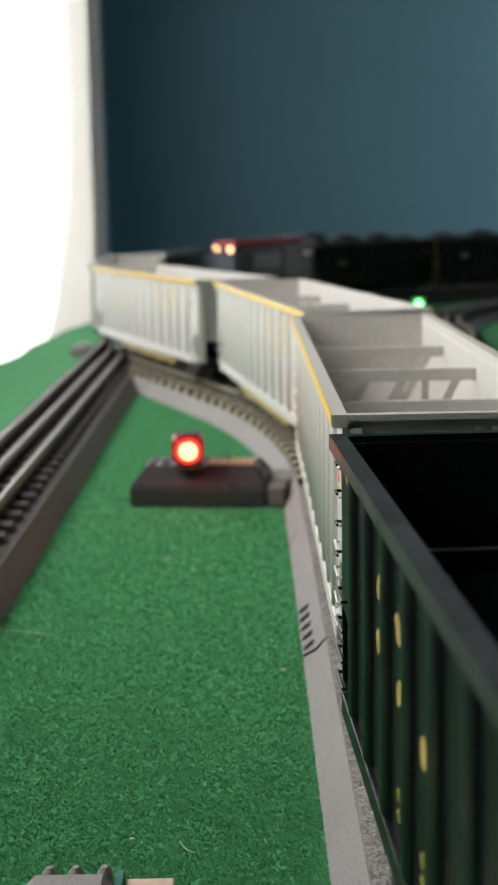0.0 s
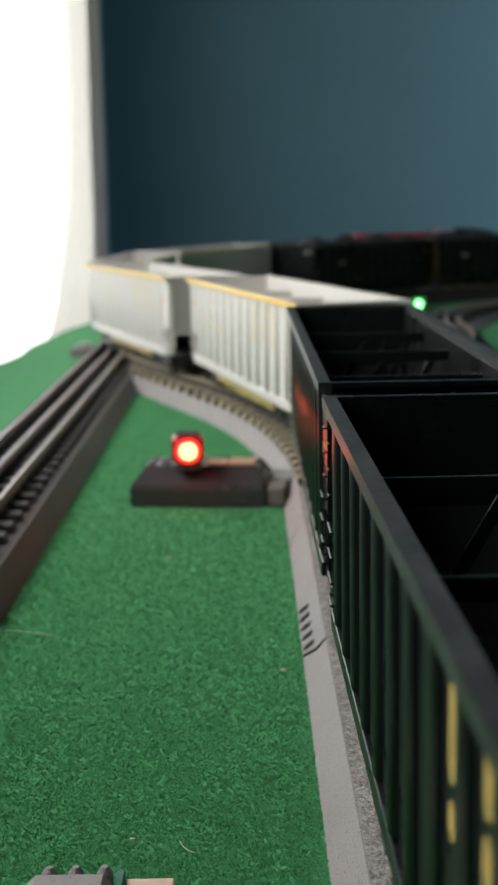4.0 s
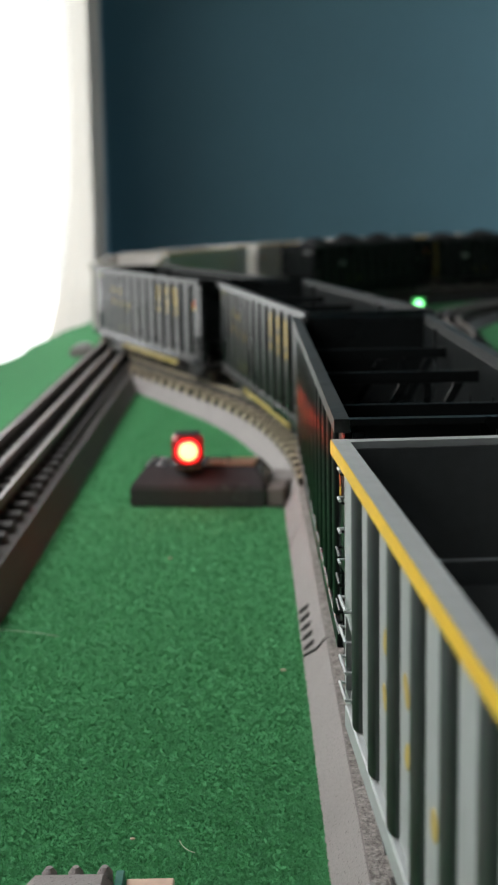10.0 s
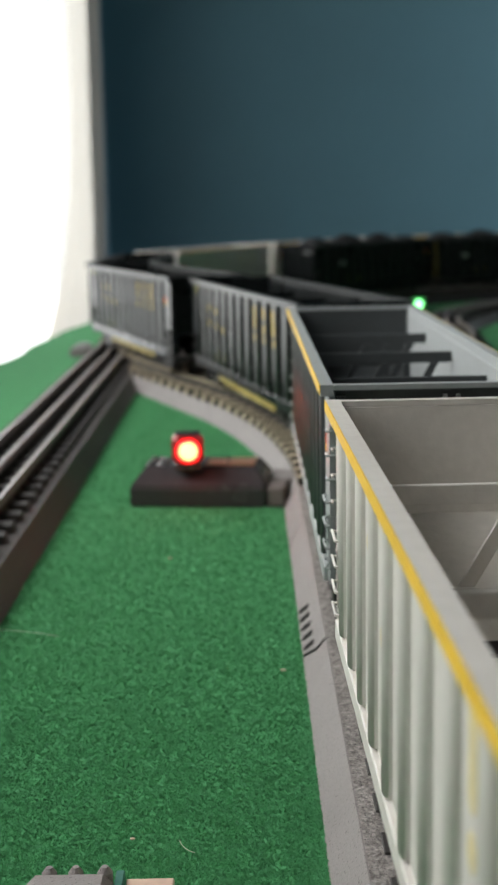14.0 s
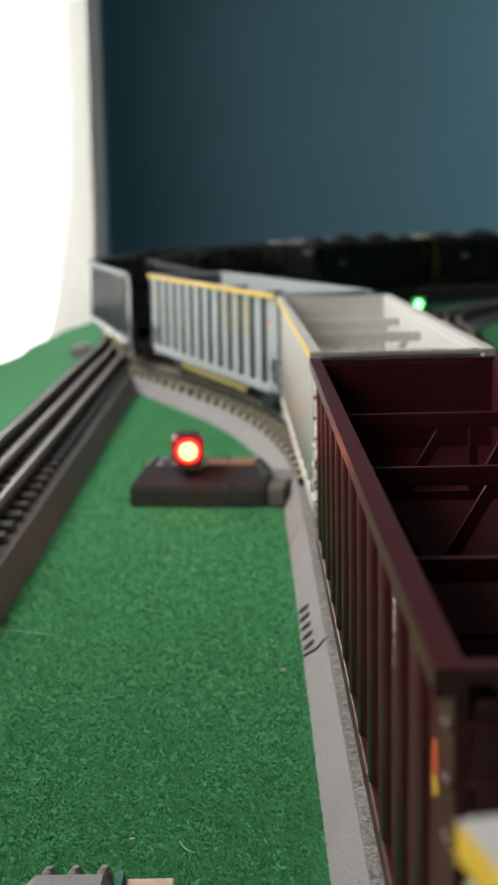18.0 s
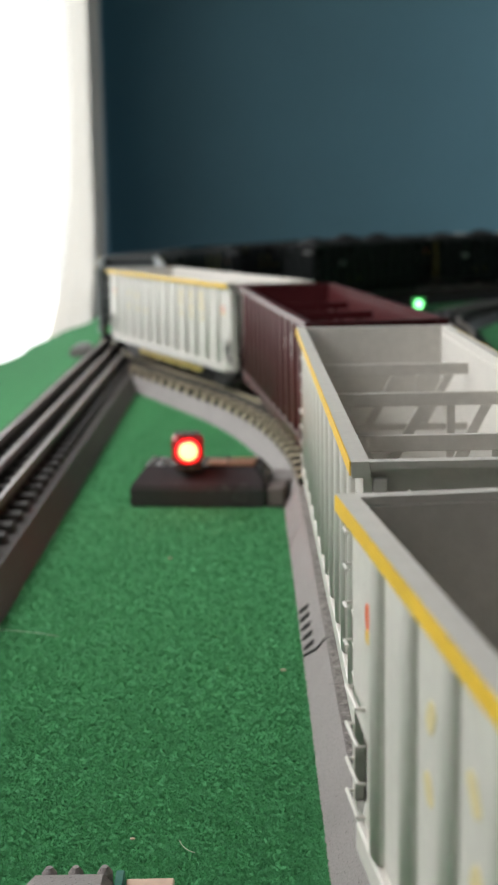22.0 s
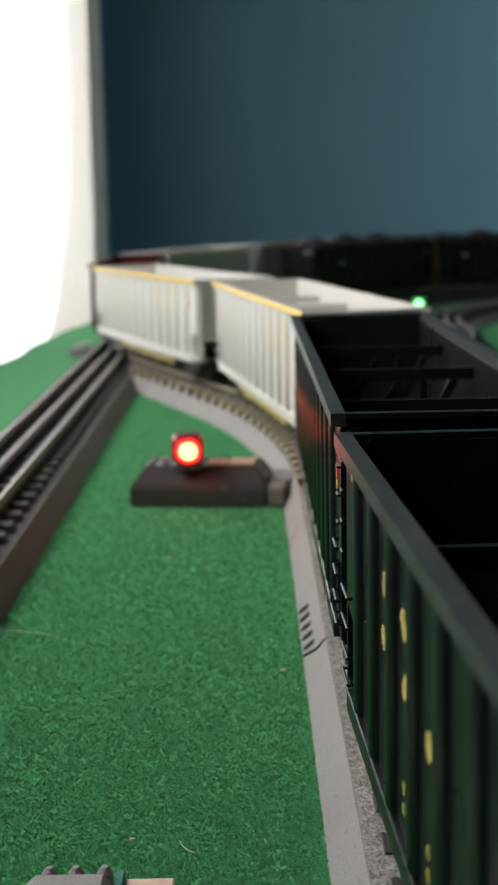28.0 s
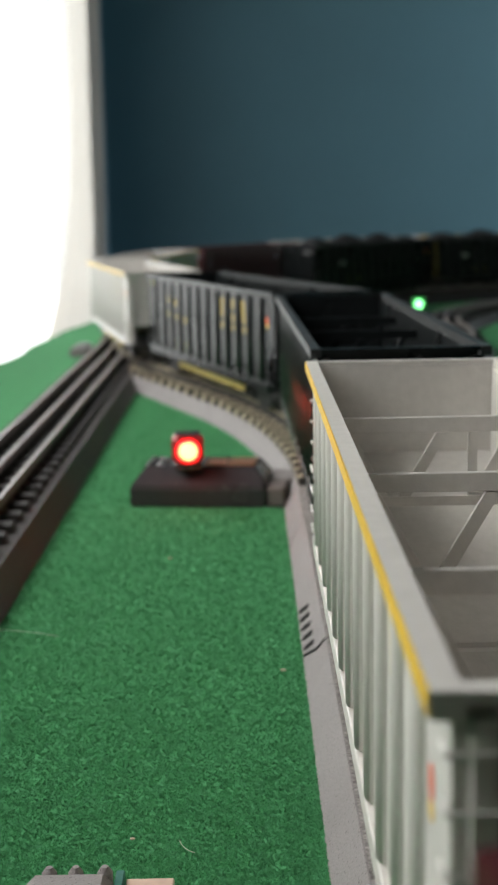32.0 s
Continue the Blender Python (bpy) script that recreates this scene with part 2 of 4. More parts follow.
def room():
    t = 0.1
    tagged(part("wall_back", box(X_WALL - t, X_FAR + t, Y_BACK, Y_BACK + t, Z_FLOOR, Z_CEIL), M_WALL),
           "plain dark teal painted wall behind the layout", kind="structure")
    bm = box(X_FAR, X_FAR + t, Y_FRONT, 4.15, Z_FLOOR, Z_CEIL)
    put_box(bm, X_FAR, X_FAR + t, 4.72, Y_BACK, Z_FLOOR, Z_CEIL)
    put_box(bm, X_FAR, X_FAR + t, 4.15, 4.72, Z_FLOOR, -0.15)
    put_box(bm, X_FAR, X_FAR + t, 4.15, 4.72, 1.25, Z_CEIL)
    tagged(part("wall_right", bm, M_DIM), "unseen wall kept dark, with an added window near the corner", kind="structure")
    # unseen opening, added to hold the lamp that grades the back wall
    w3 = tagged(new("added_wall_window"), "unseen window added near the corner to brighten the back wall", "window", kind="structure")
    fr3 = mat("white_added_frame", (0.8, 0.8, 0.78), 0.4, var=0.05)
    bm = box(X_FAR + 0.05, X_FAR + 0.09, 4.15, 4.18, -0.15, 1.25)
    put_box(bm, X_FAR + 0.05, X_FAR + 0.09, 4.69, 4.72, -0.15, 1.25)
    put_box(bm, X_FAR + 0.05, X_FAR + 0.09, 4.18, 4.69, -0.15, -0.12)
    put_box(bm, X_FAR + 0.05, X_FAR + 0.09, 4.18, 4.69, 1.22, 1.25)
    part("window_frame", bm, fr3, w3)
    tagged(part("wall_front", box(X_WALL - t, X_FAR + t, Y_FRONT - t, Y_FRONT, Z_FLOOR, Z_CEIL), M_DIM), "unseen wall kept dark, closing the room", kind="structure")
    y0, y1, z0, z1 = WIN
    ya, yb, za, zb = WIN_ADDED
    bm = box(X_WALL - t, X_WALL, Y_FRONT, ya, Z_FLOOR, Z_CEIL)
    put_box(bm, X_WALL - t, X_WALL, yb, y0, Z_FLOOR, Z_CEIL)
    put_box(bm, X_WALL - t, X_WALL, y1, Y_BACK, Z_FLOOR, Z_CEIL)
    for a, b, c, d in (WIN, WIN_ADDED):
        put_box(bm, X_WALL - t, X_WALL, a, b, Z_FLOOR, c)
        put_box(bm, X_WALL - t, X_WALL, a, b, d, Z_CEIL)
    tagged(part("wall_left", bm, M_WALL), "dark teal wall with a bright window and an added unseen one", kind="structure")
    tagged(part("floor", box(X_WALL - t, X_FAR + t, Y_FRONT - t, Y_BACK + t, Z_FLOOR - t, Z_FLOOR), M_FLOOR), "dark wooden floor under the table", kind="structure")
    tagged(part("ceiling", box(X_WALL - t, X_FAR + t, Y_FRONT - t, Y_BACK + t, Z_CEIL, Z_CEIL + t), M_CEIL), "unseen ceiling kept dark grey", kind="structure")
    # window with its frame, and the white sky behind it
    w = tagged(new("window_1"), "wide window blown out by white daylight", "window", kind="structure")
    fr = mat("white_window_frame", (0.8, 0.8, 0.78), 0.4, var=0.05)
    bm = box(X_WALL - 0.09, X_WALL - 0.03, y0, y0 + 0.05, z0, z1)
    put_box(bm, X_WALL - 0.09, X_WALL - 0.03, y1 - 0.05, y1, z0, z1)
    put_box(bm, X_WALL - 0.09, X_WALL - 0.03, y0 + 0.05, y1 - 0.05, z0, z0 + 0.05)
    put_box(bm, X_WALL - 0.09, X_WALL - 0.03, y0 + 0.05, y1 - 0.05, z1 - 0.05, z1)
    part("window_frame", bm, fr, w)
    # frame of the unseen opening added beside the camera
    w2 = tagged(new("added_near_window"), "unseen window added beside the camera to light the near cars", "window", kind="structure")
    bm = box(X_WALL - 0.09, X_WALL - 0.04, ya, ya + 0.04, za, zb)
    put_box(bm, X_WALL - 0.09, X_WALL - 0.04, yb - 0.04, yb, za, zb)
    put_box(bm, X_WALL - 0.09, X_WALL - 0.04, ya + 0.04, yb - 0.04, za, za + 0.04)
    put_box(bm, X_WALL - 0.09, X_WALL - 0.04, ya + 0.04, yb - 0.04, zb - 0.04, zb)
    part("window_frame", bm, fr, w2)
    sky_m = glow("white_sky_glare", (1.0, 0.99, 0.97), 2.0)
    tagged(part("backdrop", box(X_WALL - 0.62, X_WALL - 0.60, ya - 1.5, y1 + 14, z0 - 1, z1 + 3), sky_m), "white overcast sky outside", kind="structure")


def folds(name, y0, y1, z0, z1, x, depth, waves, flare, material, seed):
    """A hanging curtain in soft folds, a thick sheet."""
    rng = random.Random(seed)
    ny, nz = 90, 24
    ph = [rng.uniform(0, 6.3) for _ in range(3)]
    v, f = [], []
    for side in (0, 0.0015):
        for j in range(nz + 1):
            k = j / nz
            for i in range(ny + 1):
                u = i / ny
                low = min((1 - k) ** 7 * flare, 0.75)
                y = y0 + (y1 - y0) * u - low * (1 - 0.6 * u)
                dx = depth * (math.sin(waves * 6.283 * u + ph[0]) + 0.4 * math.sin(waves * 2.7 * 6.283 * u + ph[1] + k))
                v.append((x + dx * (0.7 + 0.3 * k) + side, y, z0 + (z1 - z0) * k))
    n = (ny + 1) * (nz + 1)
    for j in range(nz):
        for i in range(ny):
            a = j * (ny + 1) + i
            f += [(a, a + 1, a + ny + 2, a + ny + 1), (n + a, n + a + ny + 1, n + a + ny + 2, n + a + 1)]
    return piece(name, v, f, material, smooth=True)


def curtains():
    m = mat("white_curtain_cloth", (0.78, 0.76, 0.72), 0.9, var=0.05, scale=30, fine=900, bump=0.0002, bump_scale=900)
    nt = m.node_tree
    tl, mx = nt.nodes.new("ShaderNodeBsdfTranslucent"), nt.nodes.new("ShaderNodeMixShader")
    tl.inputs["Color"].default_value = (0.94, 0.91, 0.87, 1)
    mx.inputs["Fac"].default_value = 0.62
    nt.links.new(nt.nodes["Principled BSDF"].outputs["BSDF"], mx.inputs[1])
    nt.links.new(tl.outputs["BSDF"], mx.inputs[2])
    nt.links.new(mx.outputs["Shader"], nt.nodes["Material Output"].inputs["Surface"])
    c = folds("curtain", 3.46, 4.16, -0.6, 1.45, -0.455, 0.016, 2.2, 3.9, m, 3)
    tagged(c, "long white curtain hanging in folds beside the window", "curtain")
    # darker second sheet added for the white curtain's shaded outer fold
    g = mat("shaded_curtain_cloth", (0.45, 0.46, 0.46), 0.9, var=0.08, scale=30, fine=900)
    c = folds("curtain", 3.98, 4.43, -0.6, 1.45, -0.474, 0.010, 2.2, 1.6, g, 8)
    tagged(c, "added grey sheet standing in for the white curtain's shaded fold", "curtain")


def table():
    # the green mat, one sheet with a ragged edge towards the window
    rng = random.Random(5)
    v, f = [], []
    ny, xs = 150, [0, 0.02, 0.06, 0.12, 0.3, 0.8, 1.6, 2.22]
    for k in (-0.001, -0.004):
        for i in range(ny + 1):
            y = -0.9 + (2.75 + 0.9) * i / ny
            e = -0.262 + 0.006 * math.sin(y * 9) + 0.003 * math.sin(y * 31 + 1) + 0.03 * max(0, (y - 1.62)) / 0.2 * (1 if y < 1.9 else 0.9)
            e = min(e, -0.20)
            v += [(e + x, y, k) for x in xs]
    n, w = (ny + 1) * len(xs), len(xs)
    for i in range(ny):
        for j in range(w - 1):
            a = i * w + j
            f += [(a, a + 1, a + w + 1, a + w), (n + a, n + a + w, n + a + w + 1, n + a + 1)]
        f += [(i * w, i * w + w, n + i * w + w, n + i * w)]
    mat_ob = tagged(piece("ground", v, f, M_MAT), "green artificial grass mat covering the layout table", kind="structure")
    wood = mat("plywood", (0.36, 0.25, 0.14), 0.6, var=0.2, scale=8, fine=120)
    t = thing("layout_table", "plywood layout table under the green mat", "table")
    part("tabletop", box(-0.20, 1.95, -0.9, 2.75, -0.030, -0.0045, 0.003), wood, t)
    for x in (-0.14, 1.88):
        for y in (-0.82, 2.67):
            part("leg", box(x - 0.03, x + 0.03, y - 0.03, y + 0.03, Z_FLOOR, -0.0305, 0.004), wood, t)


room()
curtains()
table()

# ---------------------------------------------------------------- tracks
HW, SH, ROAD_Z = 0.0387, 0.0313, 0.0112


def line(x0, y0, x1, y1, n=2):
    h = math.atan2(x1 - x0, y1 - y0)
    return [(x0 + (x1 - x0) * i / (n - 1), y0 + (y1 - y0) * i / (n - 1), h) for i in range(n)]


def arc(cx, cy, r, a0, a1, n):
    """Round (cx, cy), from angle a0 to a1, counted clockwise from its left side."""
    return [(cx - r * math.cos(a), cy + r * math.sin(a), a) for a in np.linspace(a0, a1, n)]


def track(name, label, pts, sink=0.0, tie=M_TIE, parts=True, third=True, half=0.0268, road=None, web=None, bed=None, rise=0.0042, wide=0.0050, side=None, head=0.0009, top=None, shade_flank=None):
    """Plastic roadbed with sloped sides, a ballast top, ties and three rails."""
    t = tagged(thing(name, label, "track"), kind="structure")
    z = ROAD_Z - sink
    sweep("roadbed", pts, [(-HW, -0.001), (-SH, z), (-SH + 0.0007, z), (-SH + 0.0007, 0.0006), (SH - 0.0007, 0.0006), (SH - 0.0007, z), (SH, z), (HW, -0.001)], side or road or M_ROAD, t)
    sweep("ballast", pts, [(-SH + 0.0010, 0.0008), (-SH + 0.0004, z + 0.0002), (SH - 0.0004, z + 0.0002), (SH - 0.0010, 0.0008)], road or bed or M_BALLAST, t)
    for u in ((-0.0159, 0, 0.0159) if third else (-0.0159, 0.0159)):
        w, zt = 0.0013, RAIL_Z - sink
        lip = zt - head
        sweep("rail", pts, [(u - 0.0024, z + 0.0018), (u - 0.0024, z + 0.0026), (u - 0.0010, z + 0.0034), (u - 0.0010, lip - 0.0015), (u - w, lip - 0.0011), (u - w, lip),
                            (u + w, lip), (u + w, lip - 0.0011), (u + 0.0010, lip - 0.0015), (u + 0.0010, z + 0.0034), (u + 0.0024, z + 0.0026), (u + 0.0024, z + 0.0018)], web or M_WEB, t)
        sweep("rail_head", pts, [(u - w, lip), (u - w, zt - 0.0003), (u - w + 0.0003, zt), (u + w - 0.0003, zt), (u + w, zt - 0.0003), (u + w, lip)], top or M_RAIL, t)
    # ties, one every 21 mm
    d = np.cumsum([0] + [math.dist(p[:2], q[:2]) for p, q in zip(pts, pts[1:])])
    me = mesh_of("tie", box(-half, half, -wide, wide, -0.003, rise, 0.0003), tie)
    # tie faces along the track get a dark colour in place of shade
    if shade_flank:
        me.materials.append(shade_flank)
        for p in me.polygons:
            if abs(p.normal.y) > 0.7:
                p.material_index = 1
    cols = [np.array([p[i] for p in pts]) for i in range(3)]
    TIES.append((t, me, d, cols, z, parts))
    return t


TIES = []


def lay_ties():
    """The ties of every track, each a part, laid last."""
    for t, me, d, cols, z, parts in TIES:
        spots = np.arange(0.006, d[-1], 0.0207)
        if parts:
            for s in spots:
                ob = new("tie", me)
                ob.parent = t
                ob.matrix_basis = pose(*(float(np.interp(s, d, c)) for c in cols[:2]), z, 0, 0, -math.degrees(float(np.interp(s, d, cols[2]))))
        else:
            src = np.array([v.co[:] for v in me.vertices])
            fs = [tuple(p.vertices) for p in me.polygons]
            v, f = [], []
            for s in spots:
                x, y, h = (float(np.interp(s, d, c)) for c in cols)
                b = len(v)
                v += [(x + p[0] * math.cos(h) + p[1] * math.sin(h), y - p[0] * math.sin(h) + p[1] * math.cos(h), z + p[2]) for p in src]
                f += [tuple(i + b for i in q) for q in fs]
            piece("ties", v, f, me.materials[0], t, kind="stuff")


def path_pts(a, b, n):
    return [on_path(s) for s in np.linspace(a, b, n)]


# the near track, straight along the camera, whose turnout swings across to the far track
track("track_near", "grey plastic roadbed track with three rails curving through a turnout", path_pts(-4.16, 0.668, 200), rise=0.0008, parts=False)
# dark bed and tie sides put the shade of the gaps into colour
track("track_crossover", "curved grey roadbed track with tan ties joining two lines", path_pts(0.670, S2 - 0.002, 60), sink=0.0006, tie=M_TAN, bed=M_DARKBED, half=0.0304, wide=0.0044, rise=0.0046, head=0.0012, top=M_TAN, shade_flank=M_TIE)
track("track_far", "straight grey roadbed track with three shiny rails", line(LEFT_X, -0.4, LEFT_X, 1.4940, 2), bed=M_BED_SHADED, side=M_ROAD_SHADED, head=0.0042)
track("track_loop", "outer curve of grey roadbed track at the table's end", path_pts(S2, 6.4, 120), parts=False)
k_in = [i / 30 for i in range(31)]
inner = [(0.0565 + 0.1797 * (3 * k * k - 2 * k ** 3), 0.672 + 0.818 * k, math.atan2(0.1797 * 6 * (k - k * k), 0.818)) for k in k_in]
track("track_inner", "inner track swinging from the turnout into a tight dark curve", inner + arc(*LOOP, 0.545, 0.02, 1.75, 40), sink=0.0012, parts=False, road=M_DARKBED)
track("track_siding", "curved siding of dark track under parked hopper cars", arc(*LOOP, 0.80, 0.30, 1.75, 40), parts=False, road=M_DARKBED)


def frustum(rings, bevel):
    bm = bmesh.new()
    rs = [[bm.verts.new(p) for p in r] for r in rings]
    for p, q in zip(rs, rs[1:]):
        for i in range(4):
            bm.faces.new((p[i], p[(i + 1) % 4], q[(i + 1) % 4], q[i]))
    bm.faces.new(rs[0][::-1])
    bm.faces.new(rs[-1])
    bmesh.ops.bevel(bm, geom=bm.edges[:], offset=bevel, segments=2, affect="EDGES")
    return bm


def turnout_motor():
    """Dark housing with sloped sides beside the turnout, its plates and screws."""
    h = thing("turnout_housing", "dark grey turnout motor housing with sloped sides beside the track", "track switch", m=pose(-0.0245, 0.6905, 0, 0, 0, -6.5))

    def ring(x0, x1, y0, y1, z):
        return [(x0, y0, z), (x1, y0, z), (x1, y1, z), (x0, y1, z)]
    part("housing", frustum([ring(-0.0385, 0.0350, -0.0185, 0.030, -0.001), ring(-0.0385, 0.0350, -0.0185, 0.030, 0.0100), ring(-0.0315, 0.0290, -0.0060, 0.022, 0.0192)], 0.0011), M_HOUSING, h)
    part("end_block", box(0.0352, 0.0455, -0.0170, 0.006, -0.001, 0.0098, 0.0012), M_BROWN, h, "brown plastic block")
    part("cover_block", box(0.0352, 0.0480, 0.0064, 0.030, -0.001, 0.0105, 0.0006), M_ROAD, h, "grey plastic block")
    part("contact_plate", box(0.0130, 0.0275, -0.0045, 0.0150, 0.0193, 0.0202, 0.0002), M_COPPER, h, "copper-coloured plate catching lamp light")
    part("contact_plate", box(0.0010, 0.0120, -0.0035, 0.0130, 0.0193, 0.0200, 0.0002), M_COPPER, h)
    for x, y in ((-0.0235, -0.003), (-0.0245, 0.014), (0.0255, 0.016)):
        part("screw", lathe([(0.0019, 0.0193), (0.0019, 0.0200), (0.0012, 0.0204)], 10, Matrix.Translation((x, y, 0))), M_GLINT, h)
    # bright strip laid on as the highlight of the left top edge
    part("edge_highlight", box(-0.0318, -0.0303, -0.0060, 0.0200, 0.0193, 0.0200, 0.0002), M_GLINT, h)
    return h


def lantern(m, lens_m, glow_m, rim_m, name, label):
    """A small square lamp house with a round lit lens on two faces."""
    t = thing(name, label, "signal lamp", m=m)
    body = part("lamp_house", box(-0.0085, 0.0085, -0.0085, 0.0085, 0.0026, 0.0176, 0.0026), glow_m, t)
    part("cap", box(-0.0066, 0.0066, -0.0066, 0.0066, 0.0177, 0.0182, 0.0003), M_HOUSING, t)
    part("foot", box(-0.0070, 0.0070, -0.0060, 0.0070, -0.0012, 0.0025, 0.0004), M_HOUSING, t)
    disc = [(0.0049, 0), (0.0049, 0.0008), (0.0042, 0.0020), (0.0024, 0.0028), (0.0004, 0.0031)]
    face = Matrix.Rotation(math.pi / 2, 4, "X")
    part("lens_rim", lathe([(0.0068, 0), (0.0068, 0.0006), (0.0058, 0.0010)], 24, Matrix.Translation((0, -0.0086, 0.0098)) @ face), rim_m, body)
    part("lens", lathe(disc, 24, Matrix.Translation((0, -0.0093, 0.0098)) @ face), lens_m, body, smooth=True)
    return t


M_LENS_RED = glow("lit_red_lens", (1.0, 0.31, 0.12), 5.2)
M_CASE_RED = glow("red_plastic_case", (0.20, 0.006, 0.008), 0.5)
M_RIM_RED = glow("red_lens_rim", (1.0, 0.02, 0.02), 1.8)
M_LENS_GREEN = glow("lit_green_lens", (0.25, 1.0, 0.35), 5.0)
M_CASE_GREEN = glow("green_plastic_case", (0.01, 0.30, 0.04), 0.5)
M_BROWN = mat("brown_grey_plastic", (0.15, 0.125, 0.115), 0.5, var=0.15, scale=60, fine=900)
M_COPPER = mat("copper_contact_plate", (0.70, 0.36, 0.22), 0.35, 0.9, var=0.15, scale=200, fine=900)

turnout_motor()
lantern(pose(-0.0330, 0.6795, 0.0205, 0, 0, 4), M_LENS_RED, M_CASE_RED, M_RIM_RED, "turnout_lantern", "square turnout lantern glowing red on its dark housing")
lantern(pose(0.2263, 1.690, 0.0205, 0, 0, -8), M_LENS_GREEN, M_CASE_GREEN, M_CASE_GREEN, "turnout_lantern", "square turnout lantern glowing green beside the inner curve")
g_house = thing("turnout_housing", "dark turnout housing under a green lantern", "track switch", m=pose(0.235, 1.702, 0, 0, 0, -30))
part("housing", prism([(-0.022, -0.001), (0.028, -0.001), (0.028, 0.009), (0.018, 0.019), (-0.012, 0.019), (-0.022, 0.009)], "x", -0.03, 0.036), M_HOUSING, g_house)

red = bpy.data.lights.new("red_lantern_light", "POINT")
red.energy, red.color, red.shadow_soft_size = 0.013, (1.0, 0.10, 0.06), 0.004
new("red_lantern_light", red).location = (-0.0315, 0.6610, 0.0315)
red2 = bpy.data.lights.new("red_lantern_side_light", "SPOT")
red2.energy, red2.color, red2.shadow_soft_size, red2.spot_size, red2.spot_blend = 0.016, (1.0, 0.10, 0.07), 0.008, radians(90), 0.8
new("red_lantern_side_light", red2).matrix_world = look((-0.0225, 0.6720, 0.0325), (0.035, 0.580, 0.080))

# ---------------------------------------------------------------- hopper cars
W2, L2, TOP = 0.0344, 0.15655, 0.0815
CHORD, SHEET = 0.0039, 0.0027         # width of the top chord, depth of the side sheet behind it
SIDE_Z0, SIDE_Z1 = 0.0175, 0.078
N_RIB, RIB_Y, RIB_STEP, RIB_HALF = 12, 0.1295, 0.02355, 0.0040


CAR_MESH = {}


def shared(key, make, material):
    k = (key, material.name)
    if k not in CAR_MESH:
        CAR_MESH[k] = mesh_of(key, make(), material)
    return CAR_MESH[k]


def side_sheet(sgn):
    """One side, open at both lower ends, where the slope sheets leave the frame bare."""
    x0, x1 = sorted((sgn * (W2 - SHEET - 0.0018), sgn * (W2 - SHEET)))
    end = [(L2 - 0.0125, SIDE_Z0), (L2 - 0.0115, SIDE_Z0 + 0.0055), (L2 - 0.0155, SIDE_Z0 + 0.0105), (L2 - 0.0160, 0.0385), (L2 - 0.0045, 0.0402), (L2 - 0.002, 0.0402), (L2 - 0.002, SIDE_Z1)]
    return prism(end + [(-y, z) for y, z in end[::-1]], "x", x0, x1)


def end_post(sgn, sy):
    """The narrow post and foot that close the open corner of a side."""
    x0, x1 = sorted((sgn * (W2 - SHEET - 0.0016), sgn * (W2 - SHEET + 0.0001)))
    y = sorted((sy * (L2 - 0.0020), sy * (L2 - 0.0042)))
    bm = put_box(bmesh.new(), x0, x1, *y, 0.0185, 0.0401)
    ya, yb = sorted((sy * (L2 - 0.0043), sy * (L2 - 0.0117)))
    put_box(bm, x0, x1, ya, yb, 0.0186, 0.0222)
    return bm


def round_rib(sgn):
    """A raised rib with steep flanks and a gently rounded crest, cut square at the sill."""
    bm = bmesh.new()
    half = [(RIB_HALF, 0.0), (RIB_HALF - 0.0004, 0.00085), (RIB_HALF - 0.0011, 0.00132), (RIB_HALF - 0.0023, 0.00164)]
    prof = half + [(0.0, 0.00178)] + [(-y, d) for y, d in half[::-1]]
    rings = [[bm.verts.new((sgn * (W2 - SHEET - 0.0001 + d), y, z)) for y, d in prof] for z in (SIDE_Z0 + 0.0052, SIDE_Z1 - 0.0001)]
    for i in range(len(prof) - 1):
        bm.faces.new((rings[0][i], rings[0][i + 1], rings[1][i + 1], rings[1][i])).smooth = 0 < i < len(prof) - 2
    bm.faces.new(rings[0])
    bmesh.ops.recalc_face_normals(bm, faces=bm.faces)
    return bm


def wheelset():
    bm = rod((-0.019, 0, 0.0088), (0.019, 0, 0.0088), 0.0016)
    for sg in (-1, 1):
        w = lathe([(0.002, -0.0022), (0.0100, -0.0022), (0.0100, -0.0012), (0.0088, -0.001), (0.0085, 0.0022), (0.0070, 0.0022), (0.006, 0.001), (0.002, 0.001)], 18,
                  Matrix.Translation((sg * 0.0159, 0, 0.0088)) @ Matrix.Rotation(sg * math.pi / 2, 4, "Y"))
        me = bpy.data.meshes.new("tmp")
        w.to_mesh(me)
        w.free()
        bm.from_mesh(me)
        bpy.data.meshes.remove(me)
    return bm


